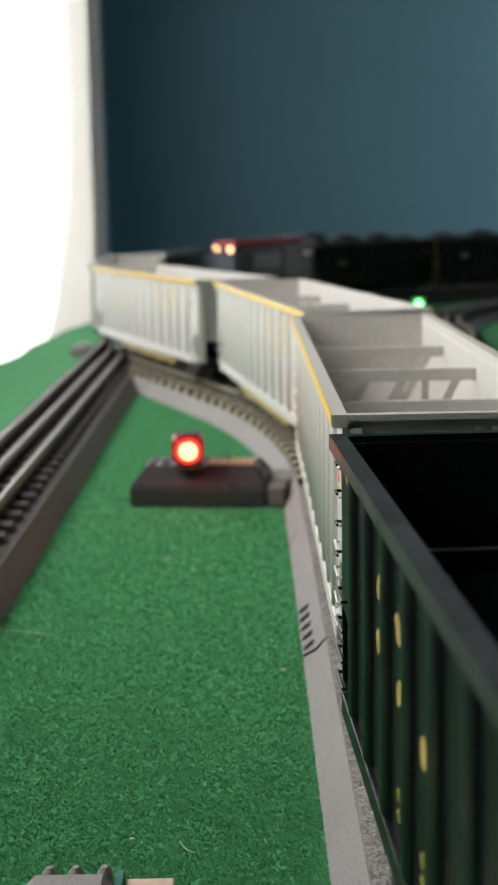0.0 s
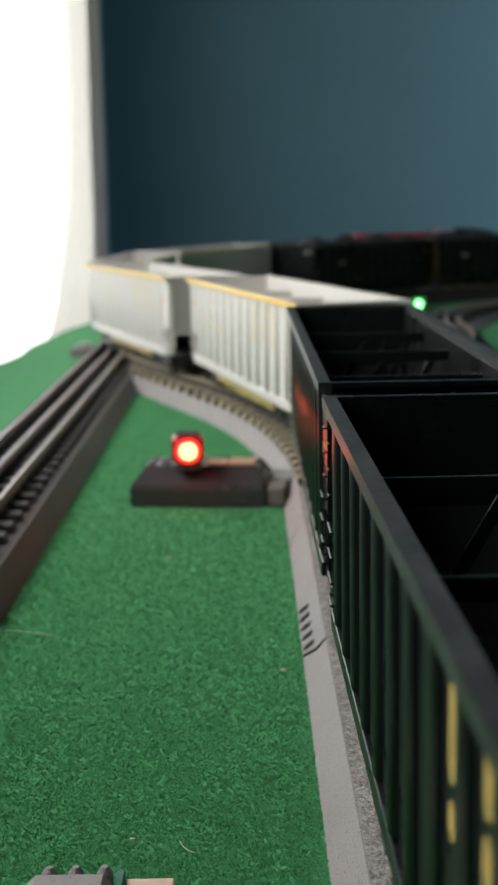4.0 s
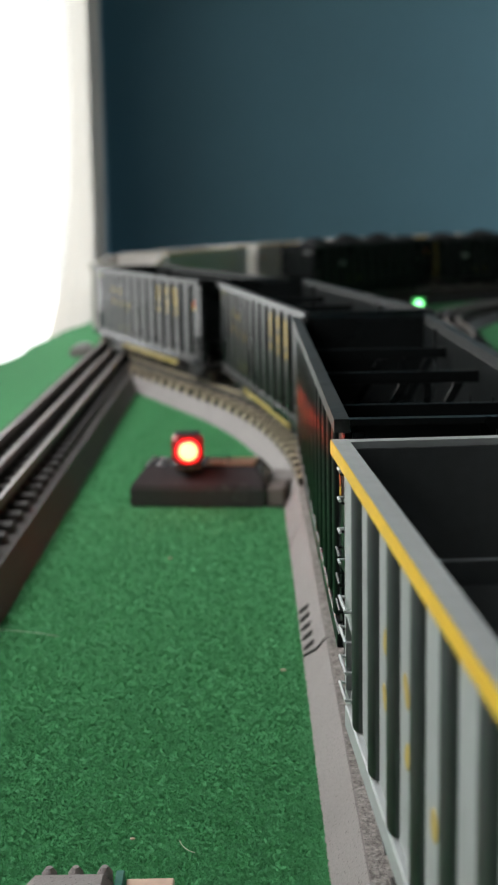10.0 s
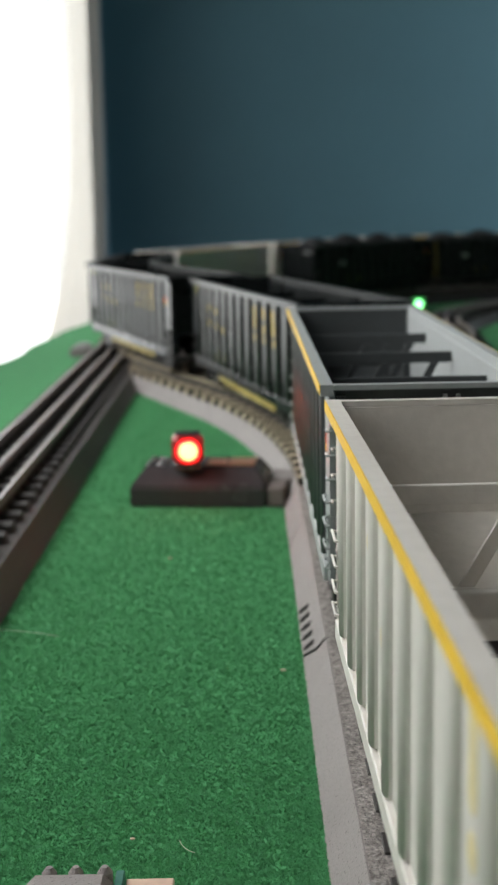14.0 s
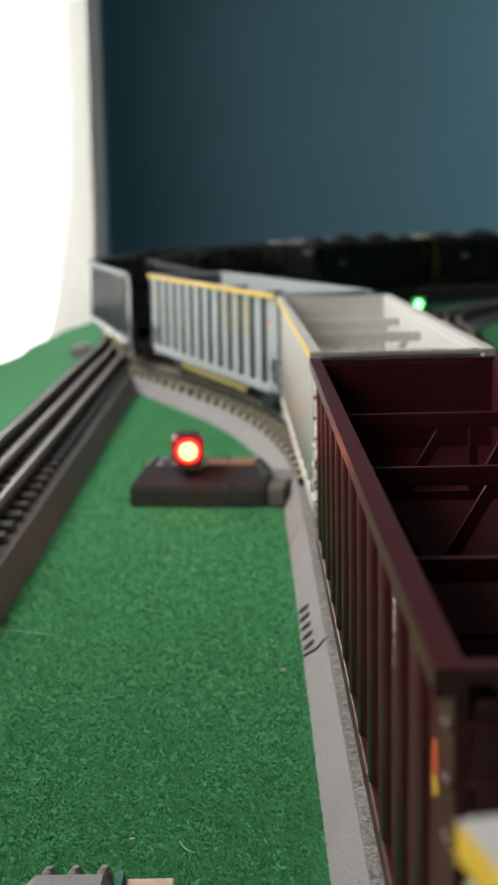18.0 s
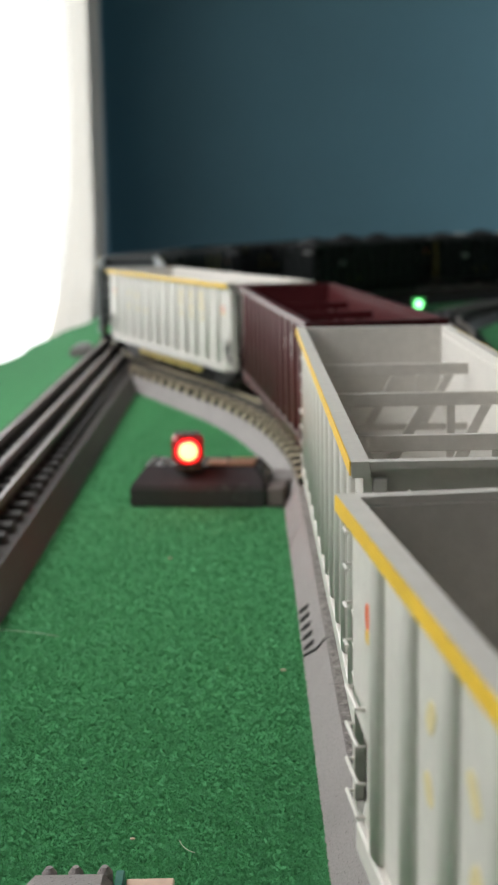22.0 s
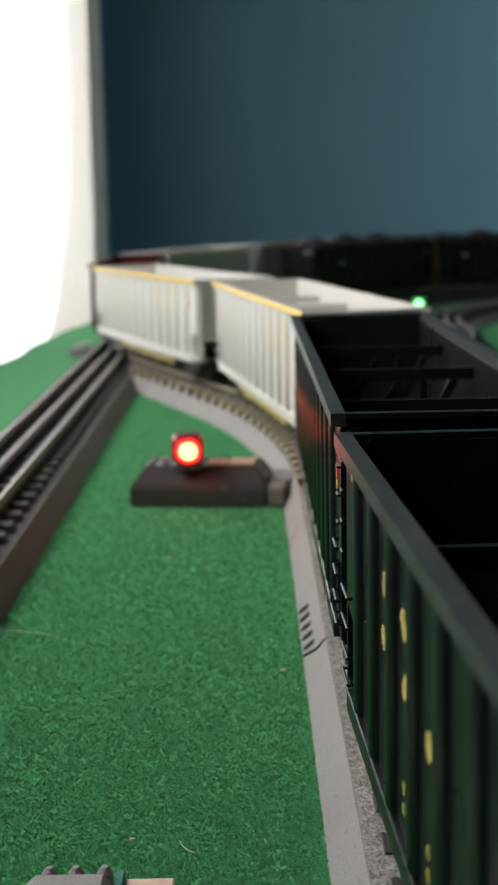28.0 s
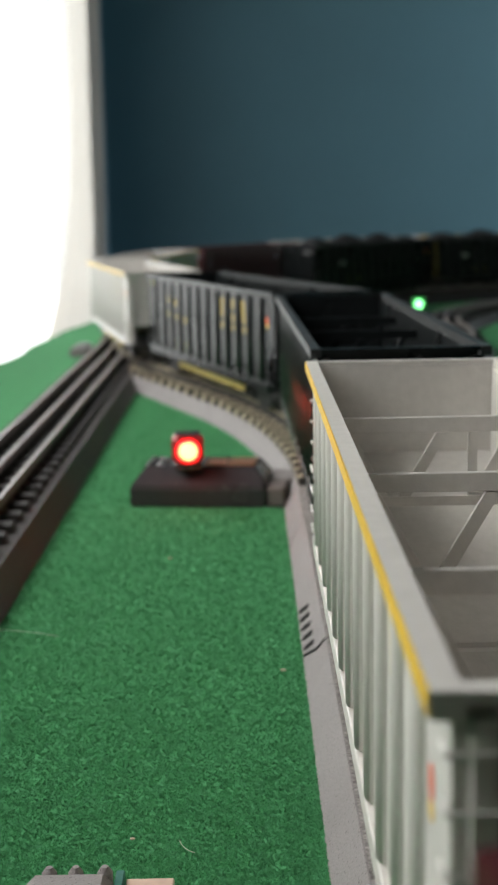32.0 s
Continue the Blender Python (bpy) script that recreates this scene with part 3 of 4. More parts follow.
def hopper(paint, m, number, stripe=True, ribs=None, inner=None, mark=M_YELLOW, length=None):
    """An open-top ribbed coal hopper, as a thing with its parts."""
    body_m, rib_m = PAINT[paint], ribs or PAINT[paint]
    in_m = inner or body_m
    words = {"white": "cream-white open-top ribbed hopper car with yellow top stripe", "black": "black-green open-top ribbed hopper car with yellow lettering",
             "grey": "blue-grey open-top hopper car with shade-darkened ribs and yellow stripe", "maroon": "maroon open-top ribbed hopper car with white markings"}[paint]
    c = thing("hopper_car", words, "hopper car", "hopper cars of the train", m)
    edge = M_YELLOW if stripe else body_m
    for sg, nm in ((-1, "l"), (1, "r")):
        part("side_panel", shared("side" + nm, lambda: side_sheet(sg), body_m), None, c)
        x0, x1 = sorted((sg * (W2 - SHEET - 0.0022), sg * (W2 - SHEET + 0.0015)))
        part("side_sill", shared("sill" + nm, lambda: box(x0, x1, -L2 + 0.0125, L2 - 0.0125, SIDE_Z0 - 0.0008, SIDE_Z0 + 0.0046, 0.0003), body_m), None, c)
        x0, x1 = sorted((sg * (W2 - CHORD), sg * W2))
        part("top_chord", shared("chord" + nm, lambda: box(x0, x1, -L2, L2, SIDE_Z1, TOP), M_CHORD if paint == "black" else body_m), None, c)
        if stripe:
            x0, x1 = sorted((sg * (W2 + 0.00005), sg * (W2 + 0.00035)))
            part("stripe", shared("stripe" + nm, lambda: box(x0, x1, -L2 + 0.0005, L2 - 0.0005, SIDE_Z1 + 0.0004, TOP - 0.00003), M_YELLOW), None, c, "yellow stripe")
        x0, x1 = sorted((sg * (W2 - 0.0075), sg * (W2 - 0.0060)))
        part("lower_strip", shared("lower" + nm, lambda: box(x0, x1, -0.080, 0.080, 0.0096, 0.0140), M_STRIP if paint != "maroon" and mark is not M_UNDER else body_m), None, c)
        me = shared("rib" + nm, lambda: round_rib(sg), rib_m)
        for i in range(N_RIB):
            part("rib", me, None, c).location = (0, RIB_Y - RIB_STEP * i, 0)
    for sg in (-1, 1):
        # end wall above a sloped floor sheet, top bar
        y0, y1 = sorted((sg * (L2 - 0.0034), sg * L2))
        part("end_chord", shared("endchord%d" % sg, lambda: box(-W2 + CHORD + 0.0001, W2 - CHORD - 0.0001, y0, y1, TOP - 0.0017, TOP - 0.0001), body_m), None, c)
        y0, y1 = sorted((sg * (L2 - 0.0040), sg * (L2 - 0.0029)))
        wall = part("end_wall", shared("endwall%d" % sg, lambda: box(-W2 + 0.0046, W2 - 0.0046, y0, y1, 0.0340, TOP - 0.0018), in_m), None, c)
        y0, y1 = sorted((sg * (L2 - 0.0028), sg * (L2 - 0.0020)))
        for i, z in enumerate((0.0345, 0.0440, 0.0535, 0.0630)):
            part("end_batten", shared("endbatten%d%d" % (sg, i), lambda: box(-W2 + 0.0079, W2 - 0.0079, y0, y1, z, z + 0.0016), body_m), None, wall)
        part("slope_sheet", shared("slope%d" % sg, lambda: prism([(sg * (L2 - 0.0041), 0.048), (sg * (L2 - 0.0041), 0.0495), (sg * 0.045, 0.0165), (sg * 0.045, 0.0150)], "x", -W2 + 0.0046, W2 - 0.0046), in_m), None, c)
        # end frame: platform, corner posts, grab irons
        y0, y1 = sorted((sg * (L2 - 0.012), sg * (L2 - 0.001)))
        part("end_platform", shared("platform%d" % sg, lambda: box(-W2 + 0.0036, W2 - 0.0036, y0, y1, 0.0125, 0.0165, 0.0004), M_UNDER), None, c)
        for sx in (-1, 1):
            x0, x1 = sorted((sx * (W2 - 0.0078), sx * (W2 - 0.0047)))
            y0, y1 = sorted((sg * (L2 - 0.0028), sg * (L2 - 0.0004)))
            part("corner_post", shared("post%d%d" % (sg, sx), lambda: box(x0, x1, y0, y1, 0.0182, SIDE_Z1 - 0.0002, 0.0003), in_m), None, c)
            part("end_post", shared("endpost%d%d" % (sg, sx), lambda: end_post(sx, sg), body_m), None, c)
            for k, z in enumerate((0.0235, 0.0300, 0.0372, 0.0445)):
                part("grab_iron", shared("grab%d%d%d" % (sg, sx, k), lambda: grab(sx, sg, z), body_m), None, c)
            for k, z in enumerate((0.0525, 0.0600, 0.0675, 0.0745)):
                part("rung", shared("rung%d%d%d" % (sg, sx, k), lambda: end_rung(sx, sg, z), body_m), None, c)
        part("end_rail", shared("endrail%d" % sg, lambda: end_rail(sg), body_m), None, c)
        part("coupler", shared("coupler%d" % sg, lambda: coupler(sg), M_UNDER), None, c)
    # rear end sheet: two stiffeners and plain marks; a slot in some slope sheets
    for x in (0.0035, 0.0075):
        part("stiffener", shared("stiff%.4f" % x, lambda: box(x - 0.0006, x + 0.0006, -L2 + 0.0010, -L2 + 0.0027, 0.0660, SIDE_Z1 - 0.0002), body_m), None, c)
    for i in range(4):
        x = 0.0125 + 0.0042 * i
        part("end_mark", shared("endmark%d" % i, lambda: box(x - 0.0014, x + 0.0014, -L2 + 0.0027, -L2 + 0.0029, 0.0690, 0.0720), M_GLINT), None, c)
    if number in (4, -1):
        part("slot", shared("slot", lambda: prism([(0.088, 0.0300), (0.093, 0.0315), (0.093, 0.0325), (0.088, 0.0310)], "x", -0.004, 0.004), M_JOINT), None, c)
    # cross trusses: top and bottom bar, leaning braces, a post
    for y in (-0.0800, 0.0, 0.0800):
        tr = part("cross_bar", shared("bar", lambda: box(-W2 + 0.0046, W2 - 0.0046, -0.0009, 0.0009, 0.0690, 0.0735, 0.0002), in_m), None, c)
        tr.location = (0, y, 0)
        part("lower_bar", shared("lowbar", lambda: box(-W2 + 0.0046, W2 - 0.0046, -0.0009, 0.0009, 0.0470, 0.0498), in_m), None, tr)
        for k, (xa, xb) in enumerate(((-0.0262, -0.0155), (0.0020, -0.0090), (0.0225, 0.0125))):
            part("brace", shared("brace%d" % k, lambda: brace(xa, xb), in_m), None, tr)
        part("post", shared("inpost", lambda: box(0.0095, 0.0122, -0.0007, 0.0007, 0.0499, 0.0689), in_m), None, tr)
    part("floor_ridge", shared("ridge", lambda: prism([(-0.045, 0.015), (0.045, 0.015), (0.02, 0.017), (0, 0.030), (-0.02, 0.017)], "x", -W2 + 0.0046, W2 - 0.0046), in_m), None, c)
    # discharge bays and running gear
    for y in (-0.055, -0.019, 0.019, 0.055):
        part("bay", shared("bay", lambda: prism([(-0.015, 0.0148), (0.015, 0.0148), (0.006, 0.0035), (-0.006, 0.0035)], "x", -0.020, 0.020), M_UNDER), None, c).location = (0, y, 0)
    for y in (-0.1104, 0.1104):
        truck = part("truck", shared("bolster", lambda: box(-0.022, 0.022, -0.005, 0.005, 0.0075, 0.0124, 0.0006), M_UNDER), None, c)
        truck.location = (0, y, 0)
        for sx in (-1, 1):
            part("side_frame", shared("frame%d" % sx, lambda: side_frame(sx), M_UNDER), None, truck)
        for dy in (-0.0185, 0.0185):
            part("wheelset", shared("wheelset", wheelset, M_WHEEL), None, truck).location = (0, dy, 0)
    letters(c, mark, paint)
    return c


def grab(sx, sy, z):
    """A grab iron across the open lower corner of the side."""
    x, xo = sx * (W2 - SHEET - 0.0001), sx * (W2 - 0.0013)
    y0, y1 = sy * (L2 - 0.0140), sy * (L2 - 0.0026)
    bm = rod((xo, y0, z), (xo, y1, z + 0.0003), 0.00042, 6)
    rod((x, y0, z), (xo, y0, z), 0.00042, 6, bm)
    rod((x, y1, z), (xo, y1, z), 0.00042, 6, bm)
    return bm


def end_rung(sx, sy, z):
    """A short rung on the car's end, its bent tip standing a little past the side."""
    x0, x1, y = sx * (W2 - 0.0125), sx * (W2 - 0.0016), sy * (L2 + 0.0011)
    bm = rod((x0, y, z), (x1, y, z), 0.00036, 6)
    for x in (x0, x1):
        rod((x, sy * (L2 - 0.0026), z), (x, y, z), 0.00036, 6, bm)
    return bm


def end_rail(sy):
    """A long handrail across the end, below the top bar, on four studs."""
    y, z = sy * (L2 + 0.0006), 0.0722
    bm = rod((-0.0185, y, z), (0.0215, y, z), 0.00045, 6)
    for x in (-0.0185, -0.005, 0.0085, 0.0215):
        rod((x, sy * (L2 - 0.0030), z), (x, y, z), 0.0006, 6, bm)
    return bm


def coupler(sg):
    bm = put_box(bmesh.new(), -0.003, 0.003, *sorted((sg * (L2 - 0.02), sg * (L2 + 0.004))), 0.0075, 0.0122, 0.0005)
    put_box(bm, -0.0052, 0.0030, *sorted((sg * (L2 + 0.004), sg * (L2 + 0.0095))), 0.0065, 0.0128, 0.0008)
    return bm


def brace(xa, xb):
    w = 0.0018
    return prism([(xa - w, 0.0689), (xa + w, 0.0689), (xb + w, 0.0499), (xb - w, 0.0499)], "y", -0.0007, 0.0007)


def side_frame(sx):
    x0, x1 = sorted((sx * 0.0215, sx * 0.0245))
    bm = prism([(-0.026, 0.0065), (-0.021, 0.0045), (-0.010, 0.0045), (-0.006, 0.0022), (0.006, 0.0022), (0.010, 0.0045), (0.021, 0.0045), (0.026, 0.0065),
                (0.025, 0.0122), (0.010, 0.0138), (-0.010, 0.0138), (-0.025, 0.0122)], "x", x0, x1)
    for dy in (-0.0185, 0.0185):
        rod((sx * 0.0245, dy, 0.0088), (sx * 0.0262, dy, 0.0088), 0.0034, 10, bm)
    return bm


def stroke(x0, x1, w, z0, z1, lean):
    """A painted stroke with cut corners, leaning a little."""
    h, q = w / 2, min(w, z1 - z0) * 0.3
    out = [(-h + q, z0), (h - q, z0), (h, z0 + q), (h + lean, z1 - q), (h - q + lean, z1), (-h + q + lean, z1), (-h + lean, z1 - q), (-h, z0 + q)]
    return prism(out, "x", x0, x1)


def letters(c, mark, paint):
    """Lettering that cannot be read, as bars between the ribs, and the end markers."""
    for sx in (-1, 1):
        x0, x1 = sorted((sx * (W2 - SHEET - 0.00005), sx * (W2 - SHEET + 0.0002)))

        def bar(gap, z0, z1, w, material, dy=0.0, lean=0.0):
            y = -sx * (RIB_Y - RIB_STEP * (gap + 0.5)) + dy
            key = "let%d%.4f%.4f%.4f%.4f" % (sx, z0, z1, w, lean)
            part("lettering", shared(key, lambda: stroke(x0, x1, w, z0, z1, lean), material), None, c).location = (0, y, 0)
        for g in ((-0.925, 10.925) if paint in ("white", "grey") else (10.925,)):
            bar(g, 0.0606, 0.0652, 0.0034, M_ORANGE)
            bar(g, 0.0580, 0.0603, 0.0034, M_YELLOW)
        if paint == "black" and mark is not M_UNDER:
            bar(-0.98, 0.0722, 0.0764, 0.0070, M_OLIVE)
        if paint == "maroon":
            bar(-0.90, 0.0700, 0.0728, 0.0028, mark)
            bar(-0.90, 0.0560, 0.0640, 0.0016, mark, 0.0010)
            bar(-0.90, 0.0605, 0.0622, 0.0040, mark)
            bar(0.1, 0.0455, 0.0495, 0.0026, mark)
            bar(1, 0.0475, 0.0535, 0.0022, mark, -sx * 0.001, 0.0012)
            bar(1, 0.0395, 0.0445, 0.0022, mark, 0, 0.0014)
            bar(1, 0.0325, 0.0355, 0.0022, mark)
            bar(2, 0.0395, 0.0455, 0.0024, mark, 0, 0.0014)
            for g, z in ((8, 0.0610), (9, 0.0580)):
                bar(g, z, z + 0.0017, 0.0062, mark)
                bar(g, z + 0.0032, z + 0.0049, 0.0062, mark)
            bar(9, 0.0640, 0.0705, 0.0022, mark, -sx * 0.0020)
            continue
        low = 0.0085 if paint == "grey" else 0.0
        bar(1, 0.0602 - low, 0.0652 - low, 0.0044, mark, 0, -0.0010)
        bar(1, 0.0492 - low, 0.0538 - low, 0.0044, mark, 0, 0.0010)
        bar(2, 0.0590 - low, 0.0642 - low, 0.0048, mark, 0, 0.0018)
        bar(2, 0.0480 - low, 0.0528 - low, 0.0044, mark, 0, -0.0010)
        bar(3, 0.0470 - low, 0.0520 - low, 0.0050, mark)
        if paint == "black":
            for g in (2, 3):
                bar(g, 0.0262, 0.0284, 0.0020, M_OLIVE, 0, 0.0005)
                bar(g, 0.0302, 0.0324, 0.0020, M_OLIVE, 0, 0.0005)
        for g, cuts in ((7, ((0.0590, 0.0735), (0.0510, 0.0562))), (8, ((0.0655, 0.0735), (0.0568, 0.0632), (0.0510, 0.0555))), (9, ((0.0572, 0.0735), (0.0510, 0.0555)))):
            for i, (z0, z1) in enumerate(cuts):
                bar(g, z0, z1, 0.0058 if g == 9 else 0.0048, mark, 0, (0.0016 if i == 0 else -0.0012) if g == 9 else 0.0)


def coal_load(parent):
    """A heaped load of coal, one mound over each bay."""
    rng = random.Random(11)
    nx, ny, v, f = 10, 72, [], []
    for j in range(ny + 1):
        for i in range(nx + 1):
            u, w = i / nx * 2 - 1, j / ny * 2 - 1
            z = 0.0765 + (1 - u * u) * (0.0125 + 0.0045 * math.cos(w * math.pi * 3.5 + 2.6)) * (1 - w ** 8) + rng.uniform(-0.0007, 0.0007)
            v.append((u * (W2 - 0.0072), w * (L2 - 0.006), z))
    for j in range(ny):
        for i in range(nx):
            a = j * (nx + 1) + i
            f.append((a, a + 1, a + nx + 2, a + nx + 1))
    return piece("coal_load", v, f, M_COAL, parent, label="heaped black coal")


def parked_cars():
    for k, a in enumerate((41.0, 63.9, 86.8)):
        x, y, h = arc(*LOOP, 0.80, radians(a), radians(a), 1)[0]
        c = hopper("black", pose(x, y, RAIL_Z, 0, 0, -math.degrees(h)), 90 + k, stripe=False, mark=M_UNDER)
        tagged(c, "black hopper car heaped with coal, parked on the siding", group="parked coal cars")
        coal_load(c)
        if k == 1:
            part("end_ladder", box(W2 - 0.0002, W2 + 0.0010, -L2 + 0.004, -L2 + 0.010, 0.018, 0.0775), mat("dull_yellow_strip", (0.075, 0.058, 0.012), 0.6), c, "dull yellow end strip")
        part("plate", box(W2 - 0.0002, W2 + 0.0008, -L2 * 0.62, -L2 * 0.55, 0.050, 0.056), M_GLINT, c)


def vents(parent, x, y0, y1, n, z0, z1, material):
    for i in range(n):
        y = y0 + (y1 - y0) * i / (n - 1)
        part("vent", box(x - 0.0008, x + 0.0008, y - 0.004, y + 0.004, z0, z1, 0.0003), material, parent)


def locomotive():
    """A dark diesel with a red roof, grey side panel and warm lamps."""
    blue = mat("dark_blue_paint", (0.012, 0.018, 0.035), 0.4, var=0.2)
    redp = mat("red_roof_paint", (0.30, 0.012, 0.014), 0.4, var=0.15)
    greyp = mat("light_grey_panel", (0.32, 0.34, 0.35), 0.45, var=0.1)
    warm = glow("warm_headlamp", (1.0, 0.50, 0.22), 5.0)
    grn = glow("green_marker", (0.25, 0.8, 0.12), 1.6)
    t = thing("locomotive", "dark diesel locomotive with red roof and lit warm lamps", "locomotive")
    part("frame", box(-0.032, 0.032, -0.168, 0.168, 0.0145, 0.0210, 0.001), M_UNDER, t)
    part("hood", box(-0.0225, 0.0225, -0.150, 0.080, 0.0212, 0.0800, 0.004), blue, t)
    part("roof", prism([(-0.0215, 0.0802), (0.0215, 0.0802), (0.014, 0.0880), (-0.014, 0.0880)], "y", -0.146, 0.066), redp, t, "red roof")
    cab = part("cab", box(-0.031, 0.031, 0.0802, 0.136, 0.0212, 0.0880, 0.003), blue, t)
    part("cab_roof", prism([(-0.032, 0.0882), (0.032, 0.0882), (0.022, 0.0930), (-0.022, 0.0930)], "y", 0.078, 0.138), blue, t)
    part("nose", box(-0.021, 0.021, 0.1362, 0.160, 0.0212, 0.0560, 0.004), blue, t)
    for sx in (-1, 1):
        part("side_panel", box(*sorted((sx * 0.0226, sx * 0.0236)), -0.100, 0.050, 0.044, 0.068, 0.0004), greyp, t, "light grey side panel")
        vents(t, sx * 0.0230, -0.142, -0.110, 4, 0.046, 0.070, M_UNDER)
        for y in (0.094, 0.118):
            part("window", box(*sorted((sx * 0.0308, sx * 0.0314)), y - 0.009, y + 0.009, 0.064, 0.080, 0.001), M_UNDER, cab)
        part("railing", rod((sx * 0.0305, -0.160, 0.038), (sx * 0.0305, 0.076, 0.038), 0.0006, 6), M_GLINT, t)
    for x in (-0.012, 0.012):
        part("headlamp", lathe([(0.0042, 0), (0.0042, 0.001), (0.002, 0.0022)], 12, Matrix.Translation((x, -0.1505, 0.0765)) @ Matrix.Rotation(math.pi / 2, 4, "X")), warm, t, "lit warm lamp")
        part("headlamp", lathe([(0.0042, 0), (0.0042, 0.001), (0.002, 0.0022)], 12, Matrix.Translation((x, 0.1365, 0.0800)) @ Matrix.Rotation(-math.pi / 2, 4, "X")), warm, t, "lit warm lamp")
    part("marker_lamp", lathe([(0.0030, 0), (0.003, 0.001), (0.0015, 0.0018)], 10, Matrix.Translation((-0.018, -0.1505, 0.0480)) @ Matrix.Rotation(math.pi / 2, 4, "X")), grn, t, "lit green marker lamp")
    part("fuel_tank", box(-0.022, 0.022, -0.040, 0.040, 0.0040, 0.0143, 0.002), M_UNDER, t)
    for y in (-0.105, 0.105):
        truck = part("truck", shared("bolster", lambda: box(-0.022, 0.022, -0.005, 0.005, 0.0075, 0.0124, 0.0006), M_UNDER), None, t)
        truck.location = (0, y, 0)
        for sx in (-1, 1):
            part("side_frame", shared("frame%d" % sx, lambda: side_frame(sx), M_UNDER), None, truck)
        for dy in (-0.0185, 0.0185):
            part("wheelset", shared("wheelset", wheelset, M_WHEEL), None, truck).location = (0, dy, 0)
    return t


def tender():
    """A short black flat-topped car behind the locomotive."""
    t = thing("tender", "short black flat-topped car behind the locomotive", "rail car")
    part("body", box(-0.031, 0.031, -0.108, 0.108, 0.0150, 0.0770, 0.002), PAINT["black"], t)
    part("roof", prism([(-0.032, 0.0772), (0.032, 0.0772), (0.022, 0.0805), (-0.022, 0.0805)], "y", -0.109, 0.109), M_UNDER, t)
    for sx in (-1, 1):
        for i in range(7):
            y = -0.096 + 0.032 * i
            part("rib", box(*sorted((sx * 0.0311, sx * 0.0325)), y - 0.0012, y + 0.0012, 0.017, 0.076), PAINT["black"], t)
    for y in (-0.07, 0.07):
        truck = part("truck", shared("bolster", lambda: box(-0.022, 0.022, -0.005, 0.005, 0.0075, 0.0124, 0.0006), M_UNDER), None, t)
        truck.location = (0, y, 0)
        for sx in (-1, 1):
            part("side_frame", shared("frame%d" % sx, lambda: side_frame(sx), M_UNDER), None, truck)
        for dy in (-0.0185, 0.0185):
            part("wheelset", shared("wheelset", wheelset, M_WHEEL), None, truck).location = (0, dy, 0)
    return t


# ---------------------------------------------------------------- small things on the mat


def slope_spot(u, y):
    """A spot on the near track's left slope: u from the foot (0) to the shoulder (1)."""
    x, _, _ = on_path(y)
    o = HW + (SH - HW) * u
    return x - o, y, ROAD_Z * u


def flat_strip(name, a, b, w, material, parent=None, lift=0.0004):
    a, b = Vector(a), Vector(b)
    up = Vector((-0.86, 0, 0.51)) * lift
    side = (b - a).normalized().cross(Vector((-0.86, 0, 0.51))).normalized() * w / 2
    q = [a - side, a + side, b + side * 0.8, b - side * 0.8]
    v = [tuple(p + up) for p in q] + [tuple(p - up * 0.5) for p in q]
    return piece(name, v, [(0, 1, 2, 3), (7, 6, 5, 4), (0, 4, 5, 1), (1, 5, 6, 2), (2, 6, 7, 3), (3, 7, 4, 0)], material, parent)


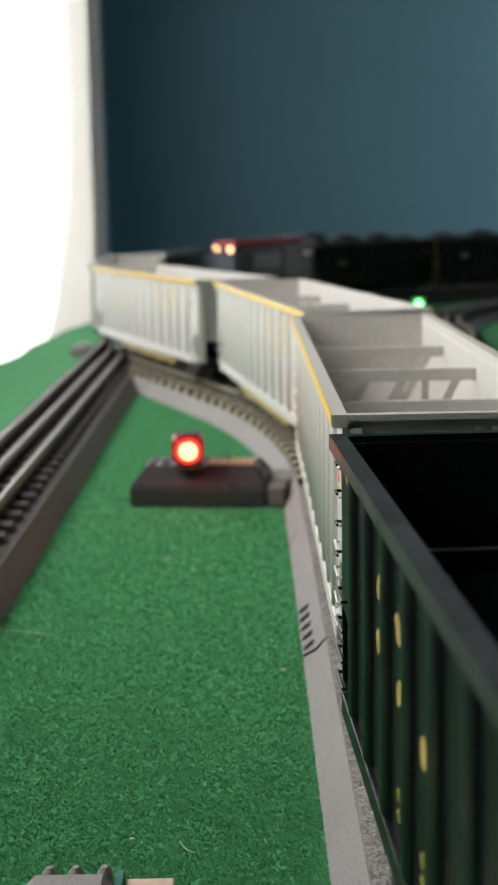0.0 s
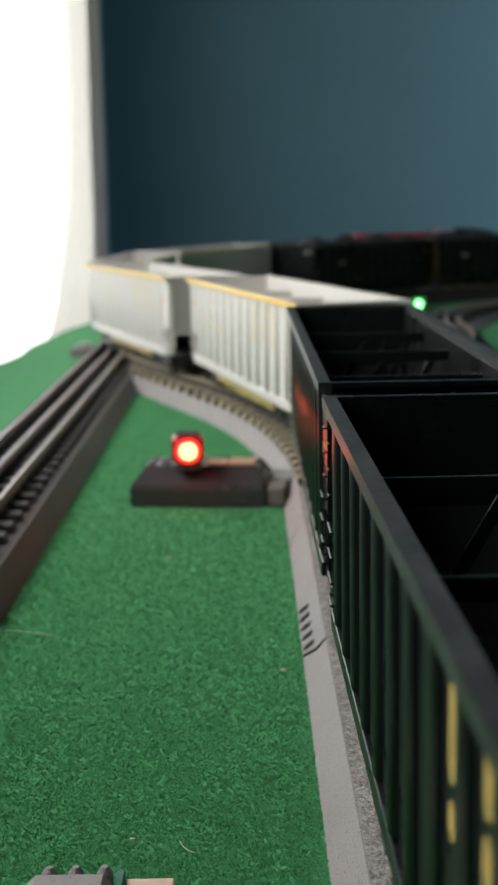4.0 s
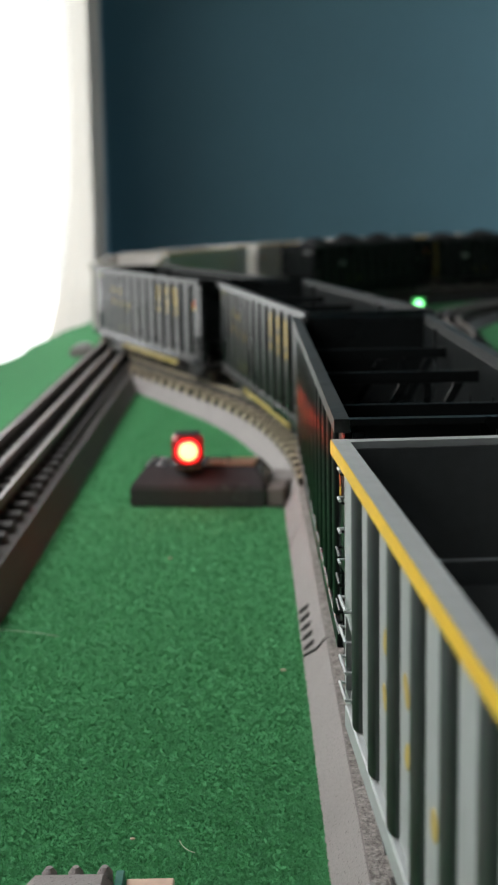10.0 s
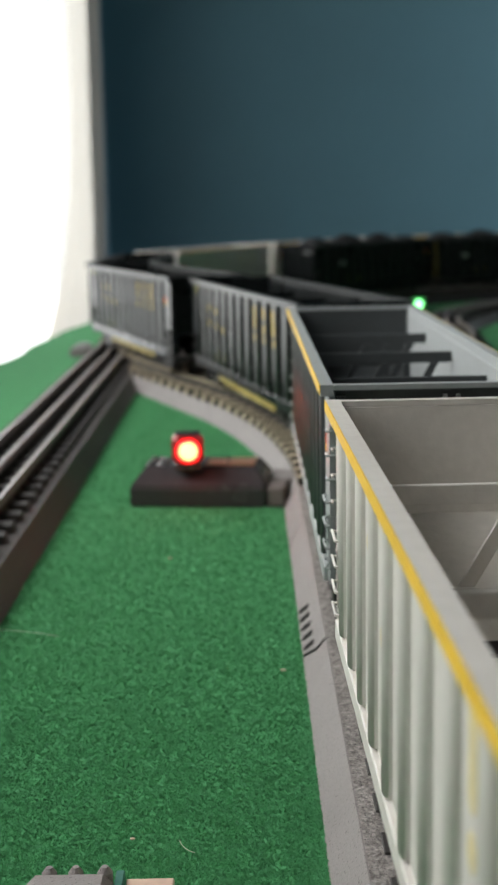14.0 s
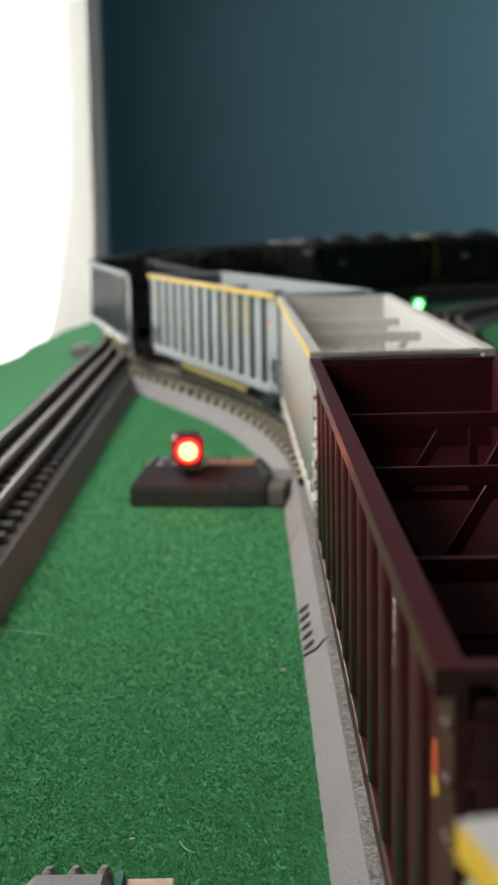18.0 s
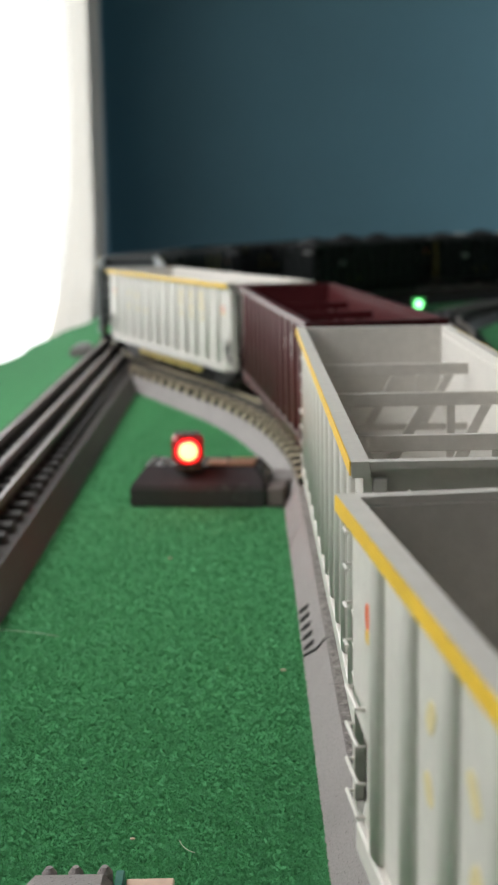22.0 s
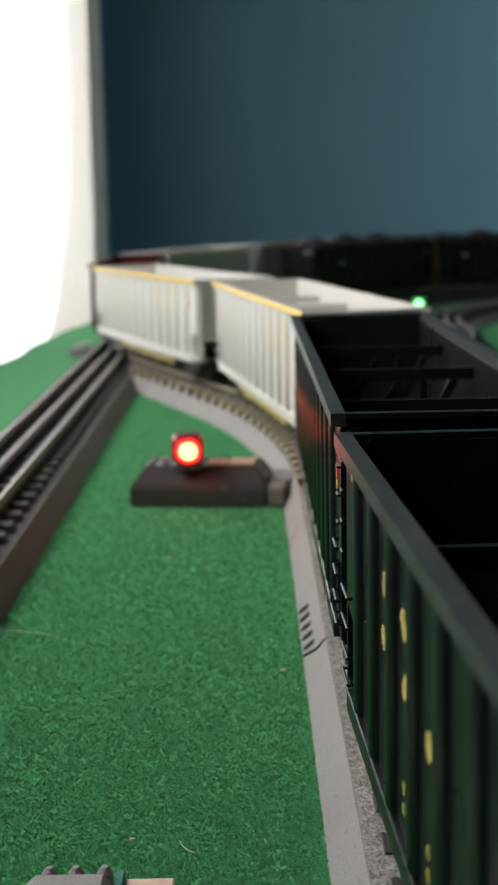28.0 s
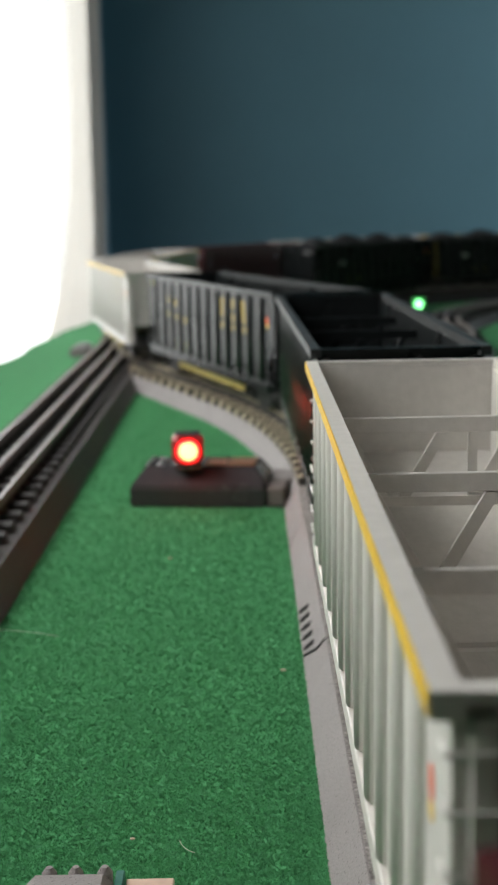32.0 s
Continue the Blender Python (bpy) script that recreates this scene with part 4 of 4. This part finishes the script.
def details():
    tr = bpy.data.objects["track_near"]
    # joint between two lengths of roadbed, with the slots of its clip
    flat_strip("joint", slope_spot(0.03, 0.4335), slope_spot(0.62, 0.4225), 0.0007, M_JOINT, tr)
    flat_strip("joint", slope_spot(0.62, 0.4225), slope_spot(0.98, 0.4205), 0.0009, M_JOINT, tr)
    a = slope_spot(1, 0.4205)
    part("joint", box(a[0], a[0] + 0.0032, 0.4200, 0.4210, ROAD_Z - 0.0002, ROAD_Z + 0.0002), M_JOINT, tr)
    for i in range(5):
        y = 0.4385 + 0.0105 * i
        flat_strip("slot", slope_spot(0.14, y), slope_spot(0.50, y - 0.005), 0.0019, M_JOINT, tr)
    flat_strip("joint", slope_spot(0.02, 0.585), slope_spot(0.98, 0.600), 0.0003, M_ROAD, tr, 0.0003)
    # loose grey toothed strip and a cream card lying near the camera
    st = thing("toothed_strip", "loose grey plastic strip with a toothed edge on the mat", "plastic strip", m=pose(-0.0450, 0.2470, 0))
    part("strip", box(-0.0085, 0.0115, -0.05, 0.0300, -0.001, 0.0054, 0.0022), M_ROAD, st)
    for x in (-0.0036, 0.0026, 0.0094):
        part("tooth", lathe([(0.0019, 0.0005), (0.0018, 0.0042), (0.0008, 0.0056)], 12, Matrix.Translation((x, 0.0310, 0))), M_ROAD, st)
    cm = mat("cream_card", (0.62, 0.44, 0.34), 0.7, var=0.08)
    tagged(part("card", box(-0.0308, -0.0195, 0.20, 0.2795, -0.001, 0.0016, 0.0003), cm), "cream card lying on the green mat", "card")
    teal = mat("teal_plastic", (0.03, 0.16, 0.12), 0.5)
    tagged(part("clip", box(-0.0333, -0.0312, 0.23, 0.2810, -0.001, 0.0030, 0.0003), teal), "thin teal plastic clip lying on the mat", "clip")
    tf = bpy.data.objects["track_far"]
    part("side_bracket", box(-0.196, -0.1752, 1.415, 1.455, -0.001, 0.0085, 0.001), M_ROAD, tf)
    part("side_bracket", box(-0.190, -0.1752, 1.425, 1.445, 0.0087, 0.0120, 0.0008), M_GLINT, tf)
    # stray hairs and crumbs
    pale = mat("pale_hair", (0.50, 0.55, 0.42), 0.6)
    for k, pts in enumerate((((-0.0190, 0.2955), (-0.0184, 0.2922), (-0.0166, 0.2900), (-0.0150, 0.2893)),
                             ((-0.1080, 0.4650), (-0.0960, 0.4620), (-0.0830, 0.4610), (-0.0716, 0.4531)))):
        cu = bpy.data.curves.new("stray_hair", "CURVE")
        cu.dimensions, cu.bevel_depth, cu.bevel_resolution = "3D", 0.00010, 1
        sp = cu.splines.new("NURBS")
        sp.points.add(len(pts) - 1)
        sp.use_endpoint_u, sp.order_u = True, 4
        for p, (x, y) in zip(sp.points, pts):
            p.co = (x, y, 0.0026, 1)
        cu.materials.append(pale)
        tagged(new("stray_hair", cu), "thin pale hair lying on the green mat", "hair")
    crumb = mat("tan_crumb", (0.55, 0.44, 0.32), 0.8)
    for x, y, r in ((0.0102, 0.4159, 0.0007), (-0.0367, 0.5625, 0.0006), (-0.0310, 0.2985, 0.0005)):
        bm = bmesh.new()
        bmesh.ops.create_icosphere(bm, subdivisions=1, radius=r)
        for v in bm.verts:
            v.co = Vector((v.co.x * 1.6, v.co.y, v.co.z * 0.7)) + Vector((0, 0, 0.0018))
        o = part("crumb", bm, crumb)
        o.location = (x, y, 0)
        tagged(o, "tiny tan crumb lying on the green mat", "crumb")


def pile():
    """The mat's pile: short bent blades in small tufts, thinning out with distance."""
    rng = np.random.default_rng(4)
    n_tuft, per = 150000, 3
    y = 1 / rng.uniform(1 / 1.20, 1 / 0.232, n_tuft)
    x = rng.uniform(-0.135, 0.024, n_tuft)
    size = np.repeat(0.00010 + 0.00035 * y, per)
    tall = np.repeat(rng.uniform(0.6, 1.15, n_tuft), per)
    n = n_tuft * per
    a, b, r = rng.uniform(0, 2 * np.pi, n), rng.uniform(0, 2 * np.pi, n), rng.uniform(0, 1, n) ** 0.5
    x, y = np.repeat(x, per) + np.cos(b) * r * size, np.repeat(y, per) + np.sin(b) * r * size
    h, w = 0.0009 * tall * rng.uniform(0.6, 1.1, n), (0.00003 + 0.00022 * y) * rng.uniform(0.6, 1.4, n)
    b = b + rng.uniform(-0.8, 0.8, n)
    lean = h * rng.uniform(0.5, 1.8, n)
    base = np.stack([x, y, np.full(n, -0.0010)], 1)
    du = np.stack([np.cos(a) * w, np.sin(a) * w, np.zeros(n)], 1)
    mid = base + np.stack([np.cos(b) * lean * 0.35, np.sin(b) * lean * 0.35, h * 0.65], 1)
    tip = base + np.stack([np.cos(b) * lean, np.sin(b) * lean, h], 1)
    v = np.stack([base - du, base + du, mid - du * 0.8, mid + du * 0.8, tip], 1).reshape(-1, 3)
    i = np.arange(n) * 5
    f = np.stack([i, i + 1, i + 3, i, i + 3, i + 2, i + 2, i + 3, i + 4], 1).reshape(-1, 3)
    me = bpy.data.meshes.new("mat_pile")
    me.from_pydata(v.tolist(), [], f.tolist())
    me.materials.append(M_FIBRE)
    tagged(new("mat_pile", me), "short green fibres of the grass mat", "grass", kind="stuff")


TRAIN = {-4: "white", -3: "white", -2: "white", -1: "white", 0: "black", 1: "black", 2: "black", 3: "grey", 4: "white", 5: "maroon",
         6: "white", 7: "white", 8: "black", 9: "black", 10: "white", 11: "maroon", 12: "white"}
CARS = {}


def train():
    for k, paint in TRAIN.items():
        kw = {}
        if paint in ("black", "maroon"):
            kw["stripe"] = False
        # the grey car's shade is coloured into ribs, end walls and trusses
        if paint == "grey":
            kw["ribs"], kw["inner"], kw["mark"] = SHADE_GREY, SHADE_GREY, M_TAN_MARK
        if paint == "black":
            kw["mark"] = M_TAN_MARK
        if paint == "white":
            kw["mark"] = M_PALE_MARK
        if paint == "maroon":
            kw["mark"] = M_WHITE_MARK
        CARS[k] = hopper(paint, Matrix(), k, **kw)


def motions():
    """The train runs away from the camera, over the crossover and round the loop."""
    times = [0.25 * i for i in range(129)]
    lead = [(k, car, (6 - k) * PITCH + SLACK.get(k, 0), BOGIE) for k, car in CARS.items()]
    lead += [("tender", TENDER, 10 * PITCH + 0.2800, 0.07), ("loco", LOCO, 10 * PITCH + 0.6160, 0.105)]
    for k, car, ahead, half in lead:
        rows = []
        for t in times:
            s = run(t) + ahead
            xa, ya, _ = on_path(s + half)
            xb, yb, _ = on_path(s - half)
            h = math.atan2(xa - xb, ya - yb)
            off = OFFSET.get(k, 0)
            rows.append((t, pose((xa + xb) / 2 + off * math.cos(h), (ya + yb) / 2 - off * math.sin(h), RAIL_Z, 0, 0, -math.degrees(h))))
        walk(car, rows)


parked_cars()
LOCO, TENDER = locomotive(), tender()
train()
details()
pile()
lay_ties()
motions()
